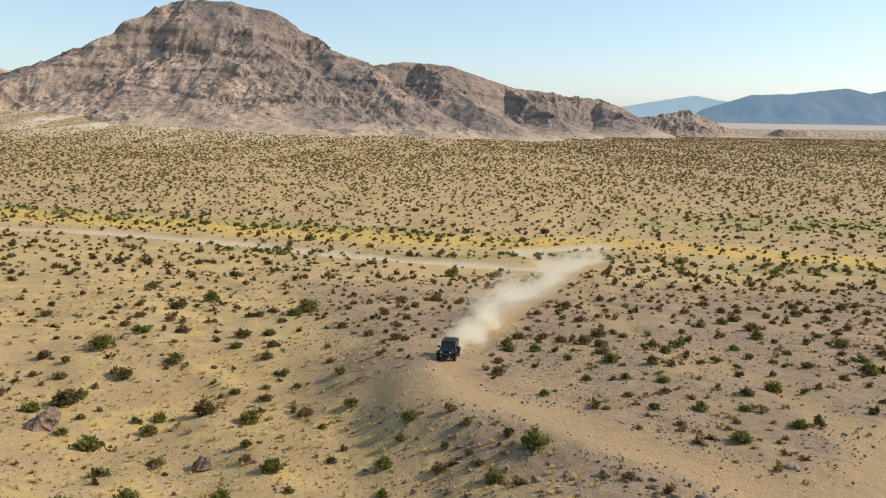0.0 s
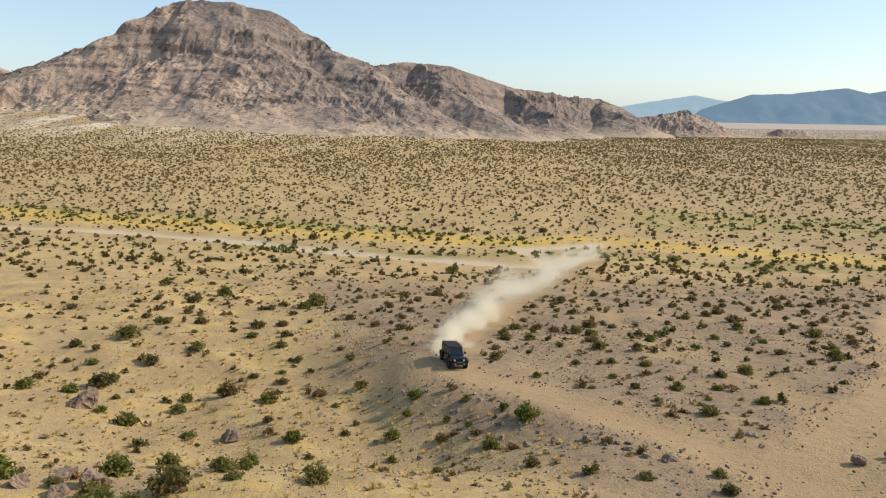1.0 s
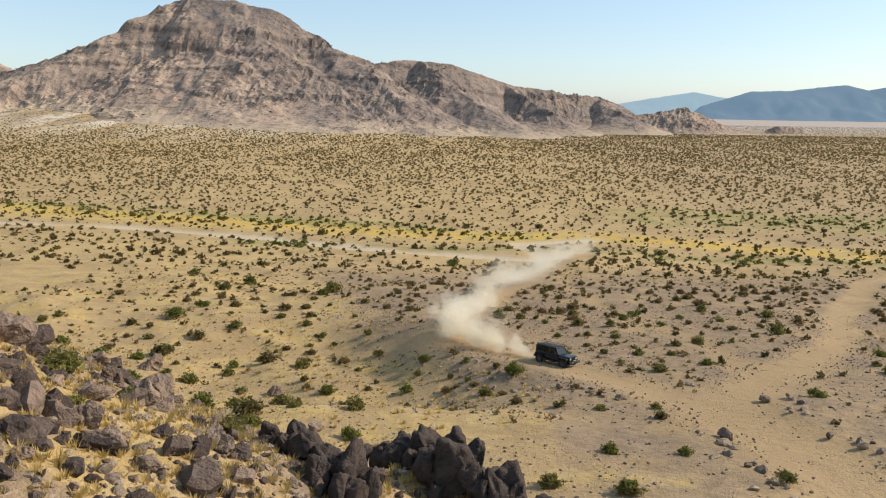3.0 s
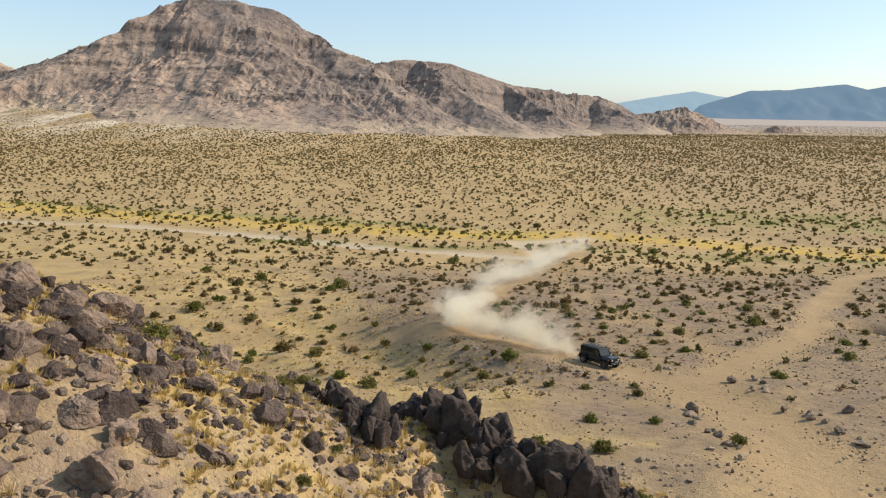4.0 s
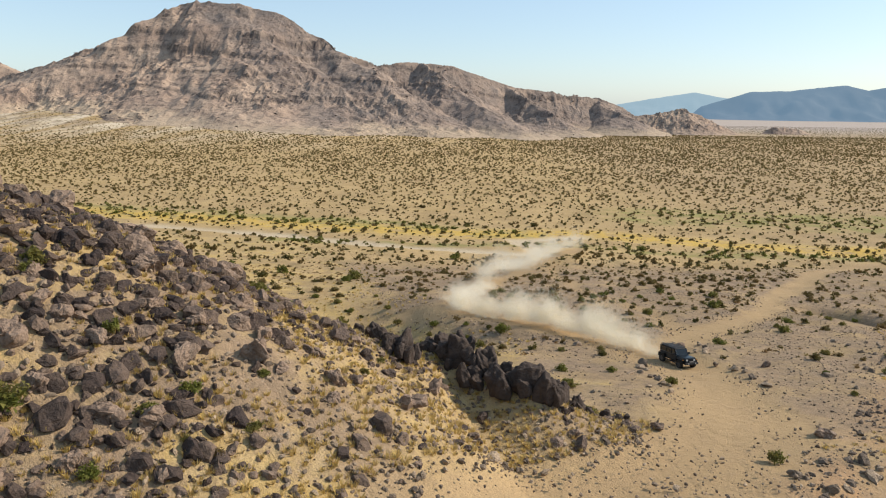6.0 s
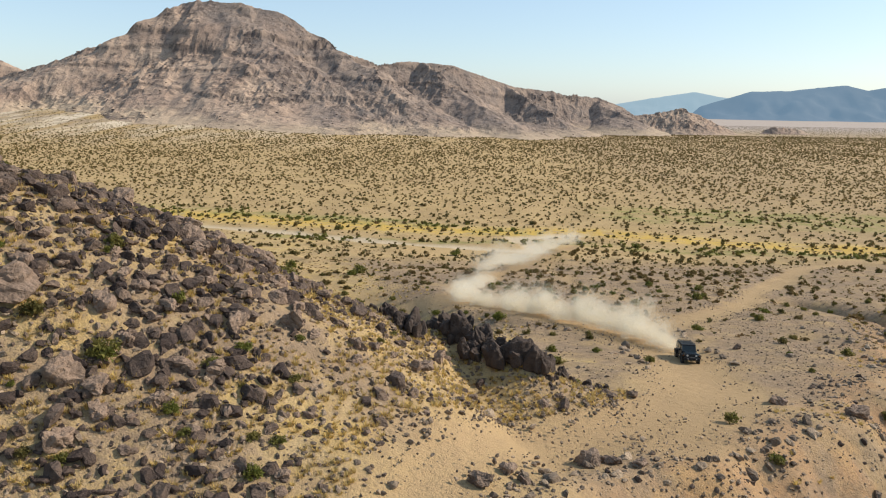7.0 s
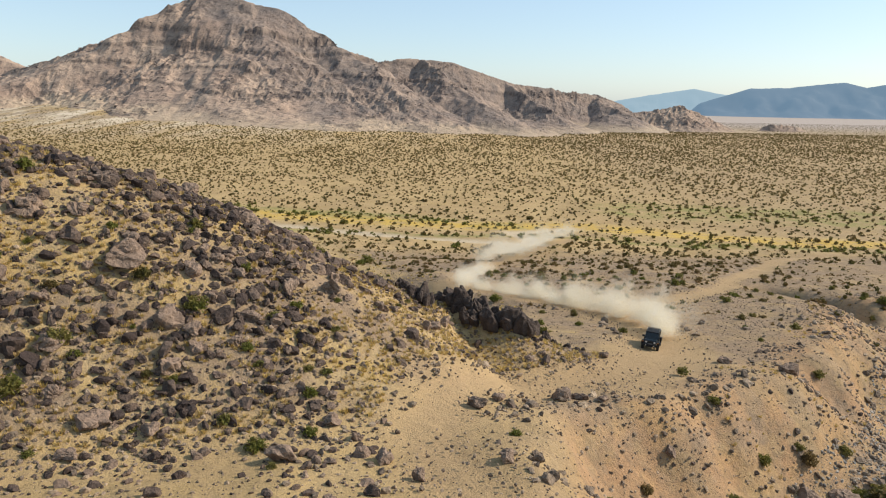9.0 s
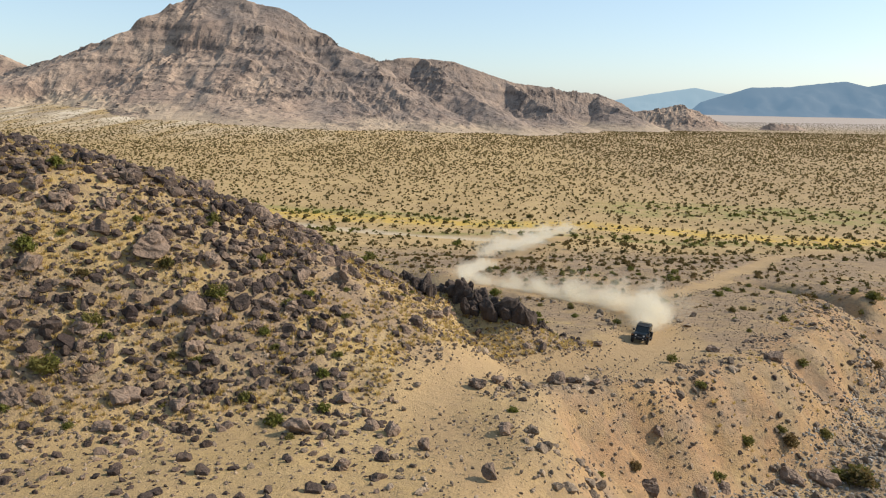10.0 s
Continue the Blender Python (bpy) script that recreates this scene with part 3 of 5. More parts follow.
def make_mountain(name, crest, x0, x1, y0, y1, step, base, reach, seed, mat, label, rough=1.0, foot=0.7, spurs=()):
    """A mountain of stony spurs below a crest line, as one sheet of relief."""
    xs, ys = np.arange(x0, x1 + step, step), np.arange(y0, y1 + step, step)
    gx, gy = np.meshgrid(xs, ys)
    cx, cy, cz = (np.array(v, float) for v in zip(*crest))
    top = np.interp(gx, cx, cz) - base
    line = np.interp(gx, cx, cy)
    wide = reach * np.maximum(top, 1) + 25
    warp = 0.16 * wide * fbm(gx, gy, 150, 4, seed)
    u = np.clip(np.abs(line - gy + warp * sstep(0, 0.4, np.abs(line - gy) / wide)) / wide, 0, 1)
    rel = np.where(u < 1, np.maximum(top, 0) * (1 - u) ** (1.75 if spurs else 1.9), -1.0)
    wx, wy = gx + 16 * fbm(gx, gy, 70, 4, seed + 41), gy + 16 * fbm(gx, gy, 70, 4, seed + 43)
    for spur in spurs:
        side = below_line(wx, wy, spur, base, 2.3, 1.3)
        rel = np.where(side > 0, np.logaddexp(np.maximum(rel, 0) / 5, side / 5) * 5 - 5 * np.log(2) * np.exp(-np.abs(rel - side) / 5), rel)
    share = np.clip(rel / np.maximum(top, 30), 0, 1)
    # gullies that run down the face, rough rock, and broken ledges
    gully = ridged(gx + 0.2 * gy, gy * 0.38, 58, 4, seed + 3)
    crags = ridged(gx, gy * 0.8, 34, 4, seed + 9)
    where = sstep(0.25, 0.62, fbm(gx, gy, 95, 3, seed + 17) * 0.5 + 0.5)
    body = sstep(0, 22, rel)
    h = rel + body * np.minimum(rel, 60) * 0.10 * (gully - 0.5) * rough * sstep(0.0, 0.15, 1 - share)
    h = h + body * (crags - 0.35) * (2 + 5 * where) * rough * (0.35 + 0.65 * sstep(0.0, 0.12, 1 - share))
    h = h + body * (1.0 + 2.2 * where) * (2 * ridged(gx, gy, 15, 3, seed + 23) - 0.8) * rough
    ledges = 0.0
    for level, height in ((0.72, 8), (0.60, 4), (0.44, 3.5), (0.30, 2.5)) if spurs else ():
        at = level * 220 - 0.05 * (gx + 430) + 7 * fbm(gx, gy, 120, 3, seed + int(100 * level))
        some = sstep(0.35, 0.6, vnoise(gx / 110, gy / 260 + 9 * level, seed + 51)) * sstep(-760, -640, gx)
        h = h + some * height * (sstep(-3, 3, h - at) - 0.5) * sstep(0, 40, h)
        ledges = np.maximum(ledges, some * np.exp(-((h - at) / (0.8 * height)) ** 2))
    crag = np.clip(body * sstep(0.5, 0.8, crags) * (0.15 + 0.85 * where) + 0.75 * ledges, 0, 1)
    over = h + base - (ground_z(gx, gy, False) if spurs else base)
    apron = (1 - sstep(3, 20 if spurs else 0.35 * top.max(), over + 6 * fbm(gx, gy, 60, 4, seed + 31))) * foot
    grey = sstep(-40, 30, gx + 545 - 1.0 * (1256 - gy) + 40 * fbm(gx, gy, 120, 4, seed + 33)) if spurs else 0 * gx
    h = np.where(rel > 0.4, h + base - 2.0, base - 30)
    u = np.where(rel > 0.4, 0.5, 1.0)
    nx, ny = len(xs), len(ys)
    k = (np.arange(ny - 1)[:, None] * nx + np.arange(nx - 1)[None]).ravel()
    quads = np.stack([k, k + 1, k + 1 + nx, k + nx], -1)
    keep = (u.ravel()[quads] < 1).any(1)
    me = tri_mesh(name, np.stack([gx, gy, h], -1).reshape(-1, 3), quads[keep], step > 5)
    for key, values in (("crag", crag), ("apron", apron), ("grey", grey)):
        me.attributes.new(key, "FLOAT", "POINT").data.foreach_set("value", np.asarray(values, np.float32).ravel())
    if step < 5:  # loose blocks and ledges that stand out of the slopes
        r = np.random.default_rng(seed)
        chance = (body * (0.12 + crag * 1.8) * (gy < line + 10) * (u < 0.97)).ravel()
        at = r.choice(len(chance), int(chance.sum() * 0.12), False, chance / chance.sum())
        p = np.stack([gx.ravel()[at], gy.ravel()[at], h.ravel()[at]], -1) + r.normal(0, 0.8, (len(at), 3)) * (1, 1, 0.2)
        size = 1.6 + 4.2 * r.random(len(at)) ** 3
        v, f = spread(PEBBLES, r.integers(0, len(PEBBLES), len(at)), p, r.uniform(0, 6.28, len(at)), np.stack([size * r.uniform(0.8, 1.7, len(at)), size, size * r.uniform(0.5, 0.9, len(at))], -1))
        tagged(mesh_object("crags", tri_mesh("crags", v, f), CRAG), "dark blocks of rock strewn over the mountain's face", "rock", kind="stuff")
    return tagged(mesh_object(name, me, mat), label, "mountain", kind="structure")


make_mountain("mountain", CREST, -1400, 352, 690, 1760, 2.9, -14, 1.6, 4, HILLSIDE, "tall rocky brown desert mountain with craggy bands and gullies", 1.0, 0.9, SPURS)
make_mountain("ridge", [(250, 1500, -15), (312, 1500, 22), (368, 1500, 29), (407, 1500, 36), (448, 1500, 25), (495, 1500, 0), (540, 1500, -20)], 250, 540, 1330, 1660, 3.0, -20, 2.2, 12,
              HILLSIDE, "low dark rocky ridge at the mountain's end", 1.2, 0.4)
make_mountain("hillock", [(580, 1590, -24), (600, 1590, -17), (627, 1590, -3), (662, 1590, 0), (692, 1590, -6), (732, 1590, -21), (745, 1590, -24)], 580, 745, 1520, 1670, 2.6, -24, 2.0, 20,
              HILLSIDE, "small dark rocky hillock alone on the plain", 1.3, 0.3)
make_mountain("back_hill", [(-2300, 2000, 60), (-1718, 2000, 141), (-1546, 2000, 170), (-1415, 2000, 146), (-1319, 2000, 104), (-1200, 2000, 30)], -2300, -1200, 1650, 2350, 9.0, 0, 1.5, 30,
              HILLSIDE, "reddish bare hill behind the mountain's shoulder", 0.8)


def far_material(name, colour, haze_glow):
    """Blue distance: the haze of kilometres of bright air is put in as emission."""
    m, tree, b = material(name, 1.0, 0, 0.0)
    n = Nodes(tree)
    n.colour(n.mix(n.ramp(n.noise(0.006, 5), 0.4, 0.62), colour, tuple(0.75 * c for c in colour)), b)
    b.inputs["Emission Color"].default_value = (*haze_glow, 1.0)
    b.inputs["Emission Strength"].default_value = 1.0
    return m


FAR_NEAR = far_material("hazed_blue_range", (0.06, 0.06, 0.06), (0.125, 0.205, 0.29))
FAR_BACK = far_material("hazed_pale_range", (0.06, 0.06, 0.06), (0.27, 0.39, 0.47))
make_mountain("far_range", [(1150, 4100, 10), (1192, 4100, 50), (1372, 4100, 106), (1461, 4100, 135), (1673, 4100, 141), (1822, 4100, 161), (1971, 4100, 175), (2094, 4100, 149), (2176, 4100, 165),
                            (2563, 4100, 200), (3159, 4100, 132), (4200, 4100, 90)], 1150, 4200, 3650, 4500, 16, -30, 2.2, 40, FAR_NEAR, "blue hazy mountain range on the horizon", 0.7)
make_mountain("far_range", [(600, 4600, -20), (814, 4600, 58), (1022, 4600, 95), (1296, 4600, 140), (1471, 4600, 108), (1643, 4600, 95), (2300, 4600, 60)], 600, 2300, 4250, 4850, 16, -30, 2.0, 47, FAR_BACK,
              "pale blue hazy mountain range on the horizon", 0.7)

# ---- bushes that stand singly ----
BUSH_SPOTS_VALLEY = [(-31.1, 47.8, 3.1), (-36.0, 45.2, 2.0), (-27.6, 58.3, 1.9), (-20.8, 48.1, 2.2), (-35.5, 60.6, 2.8), (-34.4, 65.7, 2.3), (-30.5, 54.5, 2.0), (-37.3, 80.7, 2.3),
                     (-50.4, 101.5, 2.9), (-12.0, 54.6, 1.4), (-13.3, 48.2, 1.6), (-11.5, 45.8, 0.9), (-9.5, 39.6, 0.9), (-6.1, 38.3, 1.6), (-2.7, 36.5, 1.1), (-5.4, 41.0, 1.0),
                     (-18.1, 54.1, 1.0), (-14.6, 38.8, 1.0), (-20.3, 39.0, 1.3), (-10.9, 34.9, 0.9), (-12.5, 37.5, 1.8), (-23.5, 44.5, 1.7), (-21.5, 81.2, 3.2), (-22.4, 79.0, 2.2),
                     (-35.4, 86.7, 3.0), (-9.9, 48.2, 1.4), (-14, 22.5, 2.3), (-12.8, 26, 1.8), (-18.5, 26.5, 2.4), (-23.5, 24.3, 3.0), (-15.2, 19.6, 2.3), (-7.1, 19.2, 1.5)]
BUSH_SPOTS_KNOLL = [(0.4, 34.1, 1.5), (1.6, 33.0, 1.0), (2.4, 29.1, 1.2), (2.7, 36.5, 2.2), (-1.0, 37.4, 0.8), (6.8, 31.6, 0.9), (11.8, 40.8, 0.8), (7.8, 26.7, 1.0), (11.2, 25.3, 1.2), (9.8, 46.6, 0.9),
                    (4.0, 46.4, 1.0), (7.7, 43.4, 0.7), (3.2, 66.9, 1.8), (8.9, 63.4, 2.1), (10.4, 61.8, 1.6), (17.0, 44.5, 1.1), (26.6, 57.1, 1.4), (26.9, 68.8, 1.8), (34.0, 66.6, 2.0),
                    (-8.5, 63.7, 1.7), (-6.2, 130.5, 3.4), (2.3, 131.2, 2.9), (-5.0, 42.7, 1.4), (43.8, 159.0, 3.6), (17.8, 209.8, 3.6), (-46.7, 184.0, 3.6), (11.4, 27.2, 1.0)]
BUSH_SPOTS_HILL = [(17.3, -4.2, 1.3), (11.0, -12.5, 1.3), (17.2, -9.8, 1.5), (24.5, -3.6, 2.0), (2.8, -17.7, 0.8), (8.3, -15.3, 0.8), (-9.7, -21.3, 1.4), (-7.4, -19.7, 1.0), (-18.2, -14.3, 1.4),
                   (-21.9, -16.9, 1.0), (-15.1, -14.4, 1.9), (-10.4, -11.0, 1.1), (-7.9, -11.3, 0.9), (-7.7, -14.8, 0.9), (-12.0, -15.3, 0.9), (-25.0, -17.2, 1.8), (7.3, 6.3, 1.3), (10.9, 18.5, 1.1),
                   (-21.4, -21.8, 2.0), (29.1, -5.5, 3.2), (58.4, 49.4, 3.5), (42.3, 18.2, 2.2), (-22.2, -8.0, 0.9), (-8.7, -13.0, 0.7), (-8.2, -23.6, 0.7), (-18.9, -24.2, 0.8), (-16.1, -18.6, 0.9),
                   (29.9, 7.5, 1.4), (24.0, -3.1, 1.2), (-12.0, 1.6, 1.6), (-7.5, 2.5, 1.3), (-5.0, -4.0, 0.8)]

BUSH_SPOTS_GREEN = [(-14.9, 20.8, 2.0), (-16.4, 21.2, 2.2), (-13.0, 20.0, 1.7), (-30.2, 27.6, 3.6), (-28.6, 28.8, 2.6), (-14.7, 24.8, 1.5), (-17.6, 22.4, 1.8), (28.0, -4.4, 1.8), (29.8, -4.0, 2.2), (20.6, -5.6, 1.5),
                    (28.7, -0.4, 1.5), (16.4, 0.6, 1.2), (-20.5, -19.0, 1.8), (-14.8, -18.4, 1.0), (-11.2, -12.6, 1.2), (-8.2, -16.6, 1.1), (-26.2, -11.5, 1.5), (-13.6, -10.4, 1.1), (-17.0, -9.4, 1.3)]


def make_bushes():
    kinds = []
    for k, ((lv, lf), (sv, sf)) in enumerate(BUSH_NEAR):
        lm, sm = tri_mesh("foliage", lv, lf), tri_mesh("woody_base", sv, sf)
        kinds.append((lm, sm))
        sm.materials.append(TWIG)
        lm.materials.append(FRESH_LEAF if k in (0, 1, 3, 4, 6) else LEAF)
    spots = [(*s, "creosote bushes") for s in BUSH_SPOTS_GREEN + BUSH_SPOTS_VALLEY + BUSH_SPOTS_KNOLL + BUSH_SPOTS_HILL]
    x, y, r = jittered(-48, 58, 14, 104, 4.5, 31)
    size = r.uniform(0.7, 1.75, len(x)) * np.where(r.random(len(x)) < 0.25, 1.3, 1.0)
    taken = np.array([s[:2] for s in spots])
    gap = np.sqrt(((np.stack([x, y], -1)[:, None] - taken[None]) ** 2).sum(-1)).min(1)
    ravine = off_line(x, y, RAVINE_RIM)[1]
    keep = (gap > 2.2) & (road_distance(x, y) > 3.2) & (ravine < 2) & (hill_height(x, y) < 1) & ((y > 38) | (r.random(len(x)) < np.where(x < 0, 0.85, 0.4))) & (vnoise(x / 9, y / 9, 77) > 0.25)
    spots += sorted([(a, b, c, "creosote bushes") for a, b, c in zip(x[keep], y[keep], size[keep])], key=lambda q: q[1])
    # small bushes between the ridge's stones
    x, y, r = jittered(-40, 4, -28, 12, 3.9, 33)
    keep = (hill_height(x, y) > 0.8) & (road_distance(x, y) > 3.5) & (r.random(len(x)) < 0.6)
    spots[19:19] = [(a, b, c, "creosote bushes") for a, b, c in zip(x[keep], y[keep], r.uniform(0.45, 1.05, len(x))[keep])]
    green = 19 + int(keep.sum())
    r = np.random.default_rng(5)
    for i, (a, b, c, group) in enumerate(spots[:296]):
        k = int(r.integers(0, len(kinds)))
        if i < green and r.random() < 0.8:
            k = (1, 4)[i % 2]
        root = new("creosote_bush")
        root.location, root.rotation_euler = (a, b, float(ground_z(a, b)) - 0.05), (0, 0, r.uniform(0, 6.28))
        root.scale = (c, c * r.uniform(0.85, 1.1), c * r.uniform(0.8, 1.15))
        word = "green leafy" if k in (0, 1, 3, 4, 6) else "olive and brown"
        tagged(root, word + " creosote bush growing from dry sandy soil", "bush", group)
        for name, me in (("foliage", kinds[k][0]), ("woody_base", kinds[k][1])):
            new(name, me).parent = root
    # those farther off, joined
    rest = np.array([q[:3] for q in spots[296:]])
    n = len(rest)
    v, f = spread([q[0] for q in BUSH_NEAR], r.integers(0, 7, n), on_ground(rest[:, 0], rest[:, 1], 0.05), r.uniform(0, 6.28, n), rest[:, 2:3] * np.array([[1.0, 0.95, 0.95]]))
    tagged(mesh_object("scrub", tri_mesh("scrub", v, f), LEAF), "olive and brown creosote bushes on the stony slopes", "scrub", kind="stuff")


make_bushes()


def make_scrub():
    # small shrubs between the single ones, and the middle distance
    x, y, r = jittered(-60, 75, 26, 128, 3.1, 41, 1.0)
    ravine, gully = off_line(x, y, RAVINE_RIM)[1], off_line(x, y, GULLY_RIM)[1]
    keep = (road_distance(x, y) > 2.4) & (ravine < 5) & (hill_height(x, y) < 0.6) & (r.random(len(x)) < np.where(gully > 0, 0.8, 0.52) * (0.35 + 0.65 * sstep(30, 62, y)))
    x, y = x[keep], y[keep]
    size = r.uniform(0.45, 1.45, len(x))
    x2, y2, r2 = jittered(-330, 330, 104, 300, 3.5, 42, 1.8)
    keep = (np.abs(x2) < 0.85 * y2 + 70) & (off_line(x2, y2, WASH)[0] > 4.5) & (road_distance(x2, y2) > 2.6) & (r2.random(len(x2)) < 0.82) & ((np.abs(x2) > 60) | (y2 > 112))
    x2, y2 = x2[keep], y2[keep]
    x, y, size = np.concatenate([x, x2]), np.concatenate([y, y2]), np.concatenate([size, (0.7 + 1.6 * r2.random(len(x2)) ** 1.8) * np.where(r2.random(len(x2)) < 0.12, 1.4, 1.0)])
    r = np.random.default_rng(43)
    n = len(x)
    v, f = spread(BUSH_MID, r.integers(0, 8, n), on_ground(x, y, 0.06), r.uniform(0, 6.28, n), np.stack([size, size, size * r.uniform(0.8, 1.15, n)], -1))
    tagged(mesh_object("scrub", tri_mesh("scrub", v, f), LEAF), "low olive and brown desert shrubs dotted over the sand", "scrub", kind="stuff")
    # low dry shrublets and dead grass clumps between the bushes
    x, y, r = jittered(-62, 78, 24, 135, 1.55, 48, 1.8)
    ravine, gully = off_line(x, y, RAVINE_RIM)[1], off_line(x, y, GULLY_RIM)[1]
    keep = (road_distance(x, y) > 2.3) & (ravine < 3) & (hill_height(x, y) < 0.6) & (r.random(len(x)) < 0.75 * sstep(0.3, 0.62, vnoise(x / 7, y / 7, 49)))
    x, y = x[keep], y[keep]
    n = len(x)
    size = 0.28 + 0.55 * r.random(n) ** 1.8
    v, f = spread(BUSH_FAR, r.integers(0, 8, n), on_ground(x, y, 0.03), r.uniform(0, 6.28, n), np.stack([size, size, size * r.uniform(0.55, 0.9, n)], -1))
    tagged(mesh_object("scrub", tri_mesh("scrub", v, f), DRY_LEAF), "low dry brown shrublets between the bushes", "scrub", kind="stuff")
    # taller green bushes where the wash holds water
    r = np.random.default_rng(45)
    x = np.concatenate([r.uniform(-260, 12, 190), r.uniform(70, 300, 150), r.uniform(-60, 120, 80)])
    y = np.concatenate([np.interp(x[:190], [-260, -177, -100, -30, 12], [250, 238, 222, 206, 190]) + r.normal(0, 6, 190), np.interp(x[190:340], [70, 300], [245, 215]) + r.normal(0, 16, 150),
                        np.interp(x[340:], [-60, -10, 14, 60, 120], [163, 156, 165, 152, 140]) + r.normal(0, 3.5, 80)])
    size = r.uniform(1.4, 3.6, len(x))
    v, f = spread(BUSH_MID, r.integers(0, 8, len(x)), on_ground(x, y, 0.06), r.uniform(0, 6.28, len(x)), np.stack([size, size, size * 0.8], -1))
    tagged(mesh_object("scrub", tri_mesh("scrub", v, f), FRESH_LEAF), "tall green bushes along the dry wash", "scrub", kind="stuff")
    # the far plain
    x, y, r = jittered(-1050, 1250, 300, 1420, 3.6, 44, 1.9)
    keep = (np.abs(x) < 0.86 * y + 60) & (r.random(len(x)) < (0.80 - 0.30 * sstep(500, 1000, y)) * (0.55 + 0.45 * sstep(0.25, 0.6, vnoise(x / 26, y / 60, 47)))) & (y < 1090 + 0.45 * np.maximum(x + 400, 0) + 60 * r.random(len(x)))
    x, y = x[keep], y[keep]
    n = len(x)
    size = (0.9 + 1.6 * r.random(n) ** 1.6) * (1 + 0.30 * sstep(420, 900, y)) * (1 - 0.4 * sstep(4, 25, fan_height(x, y)))
    v, f = spread(BUSH_FAR, r.integers(0, 8, n), on_ground(x, y, 0.06), r.uniform(0, 6.28, n), np.stack([size, size, size * r.uniform(0.75, 1.05, n)], -1))
    tagged(mesh_object("scrub", tri_mesh("scrub", v, f), LEAF), "even spread of creosote shrubs over the far plain", "scrub", kind="stuff")

    # beyond the mountain's end
    x, y, r = jittered(260, 1700, 1400, 2400, 9.5, 46, 1.3)
    keep = (x < 0.8 * y) & (x > 0.30 * y - 60) & ((x > 560) | (y < 1440))
    x, y = x[keep], y[keep]
    n = len(x)
    size = r.uniform(1.2, 2.4, n)
    v, f = spread(BUSH_FAR, r.integers(0, 8, n), on_ground(x, y, 0.06), r.uniform(0, 6.28, n), np.stack([size, size, size * 0.7], -1))
    tagged(mesh_object("scrub", tri_mesh("scrub", v, f), LEAF), "faint creosote shrubs on the plain beyond the mountain", "scrub", kind="stuff")


make_scrub()


def make_grass():
    x, y, r = jittered(-48, 14, -30, 26, 0.42, 51, 1.0)
    h = hill_height(x, y)
    mound = off_line(x, y, [(-5, 1), (5, 1)])[0]
    keep = ((h > 0.8) | (mound < 7.5)) & (vnoise(x / 2.6, y / 2.6, 52) + 0.25 * vnoise(x / 9, y / 9, 53) > 0.42 - 0.2 * (mound < 7.5)) & (road_distance(x, y) > 3.0) & (r.random(len(x)) < 0.85)
    x2, y2, r2 = jittered(-60, 8, 16, 100, 1.15, 54, 1.0)
    keep2 = (off_line(x2, y2, GULLY_RIM)[1] < 2) & (vnoise(x2 / 6, y2 / 6, 55) > np.where(y2 < 55, 0.48, 0.62)) & (r2.random(len(x2)) < 0.7) & (road_distance(x2, y2) > 3)
    x3, y3, r3 = jittered(8, 55, -20, 60, 1.3, 57, 1.0)
    rim = off_line(x3, y3, RAVINE_RIM)[1]
    keep3 = (rim > -3) & (rim < 12) & (vnoise(x3 / 5, y3 / 5, 58) > 0.58)
    x, y = np.concatenate([x[keep], x2[keep2], x3[keep3]]), np.concatenate([y[keep], y2[keep2], y3[keep3]])
    r = np.random.default_rng(56)
    n = len(x)
    size = r.uniform(0.3, 0.72, n)
    v, f = spread(TUFTS, r.integers(0, 5, n), on_ground(x, y, 0.02), r.uniform(0, 6.28, n), np.stack([size, size, size * r.uniform(0.5, 0.9, n)], -1))
    tagged(mesh_object("dry_grass", tri_mesh("dry_grass", v, f), STRAW), "straw-yellow tufts of dry grass between the stones", "grass", kind="stuff")


make_grass()

# ---- boulders ----
ROCK_SPOTS = [(-29.7, 43.0, 3.0), (-17.5, 39.2, 2.2), (19.3, 29.7, 0.9), (-2.7, -3.8, 1.6), (4.5, -1.2, 1.0), (21.0, 5.2, 1.6), (24.5, 22.9, 1.2), (-2.0, 0.5, 1.3), (-5.7, -7.8, 0.9), (-7.9, -7.8, 0.9),
              (5.5, -0.1, 0.8), (11.1, 4.7, 1.0), (-8.1, -22.1, 1.9), (-4.6, -21.3, 1.1), (-3.5, -21.8, 1.4), (0.8, -13.8, 1.6), (6.1, -8.3, 1.7), (2.2, -21.5, 1.1), (11.9, -13.5, 1.8),
              (15.5, -11.9, 1.3), (-16.1, -15.7, 2.0), (-24.6, -13.8, 1.7), (-3.0, -4.8, 1.4), (-14.8, -15.7, 1.7), (-17.3, -21.7, 1.7), (-6.7, -18.2, 1.6), (-18.2, 24.2, 1.7), (-20.3, 24.8, 1.5), (-21.6, 23.6, 1.3), (-19.2, 23.0, 1.2), (-9.2, 19.8, 1.5), (-8.2, 12.6, 2.0)]
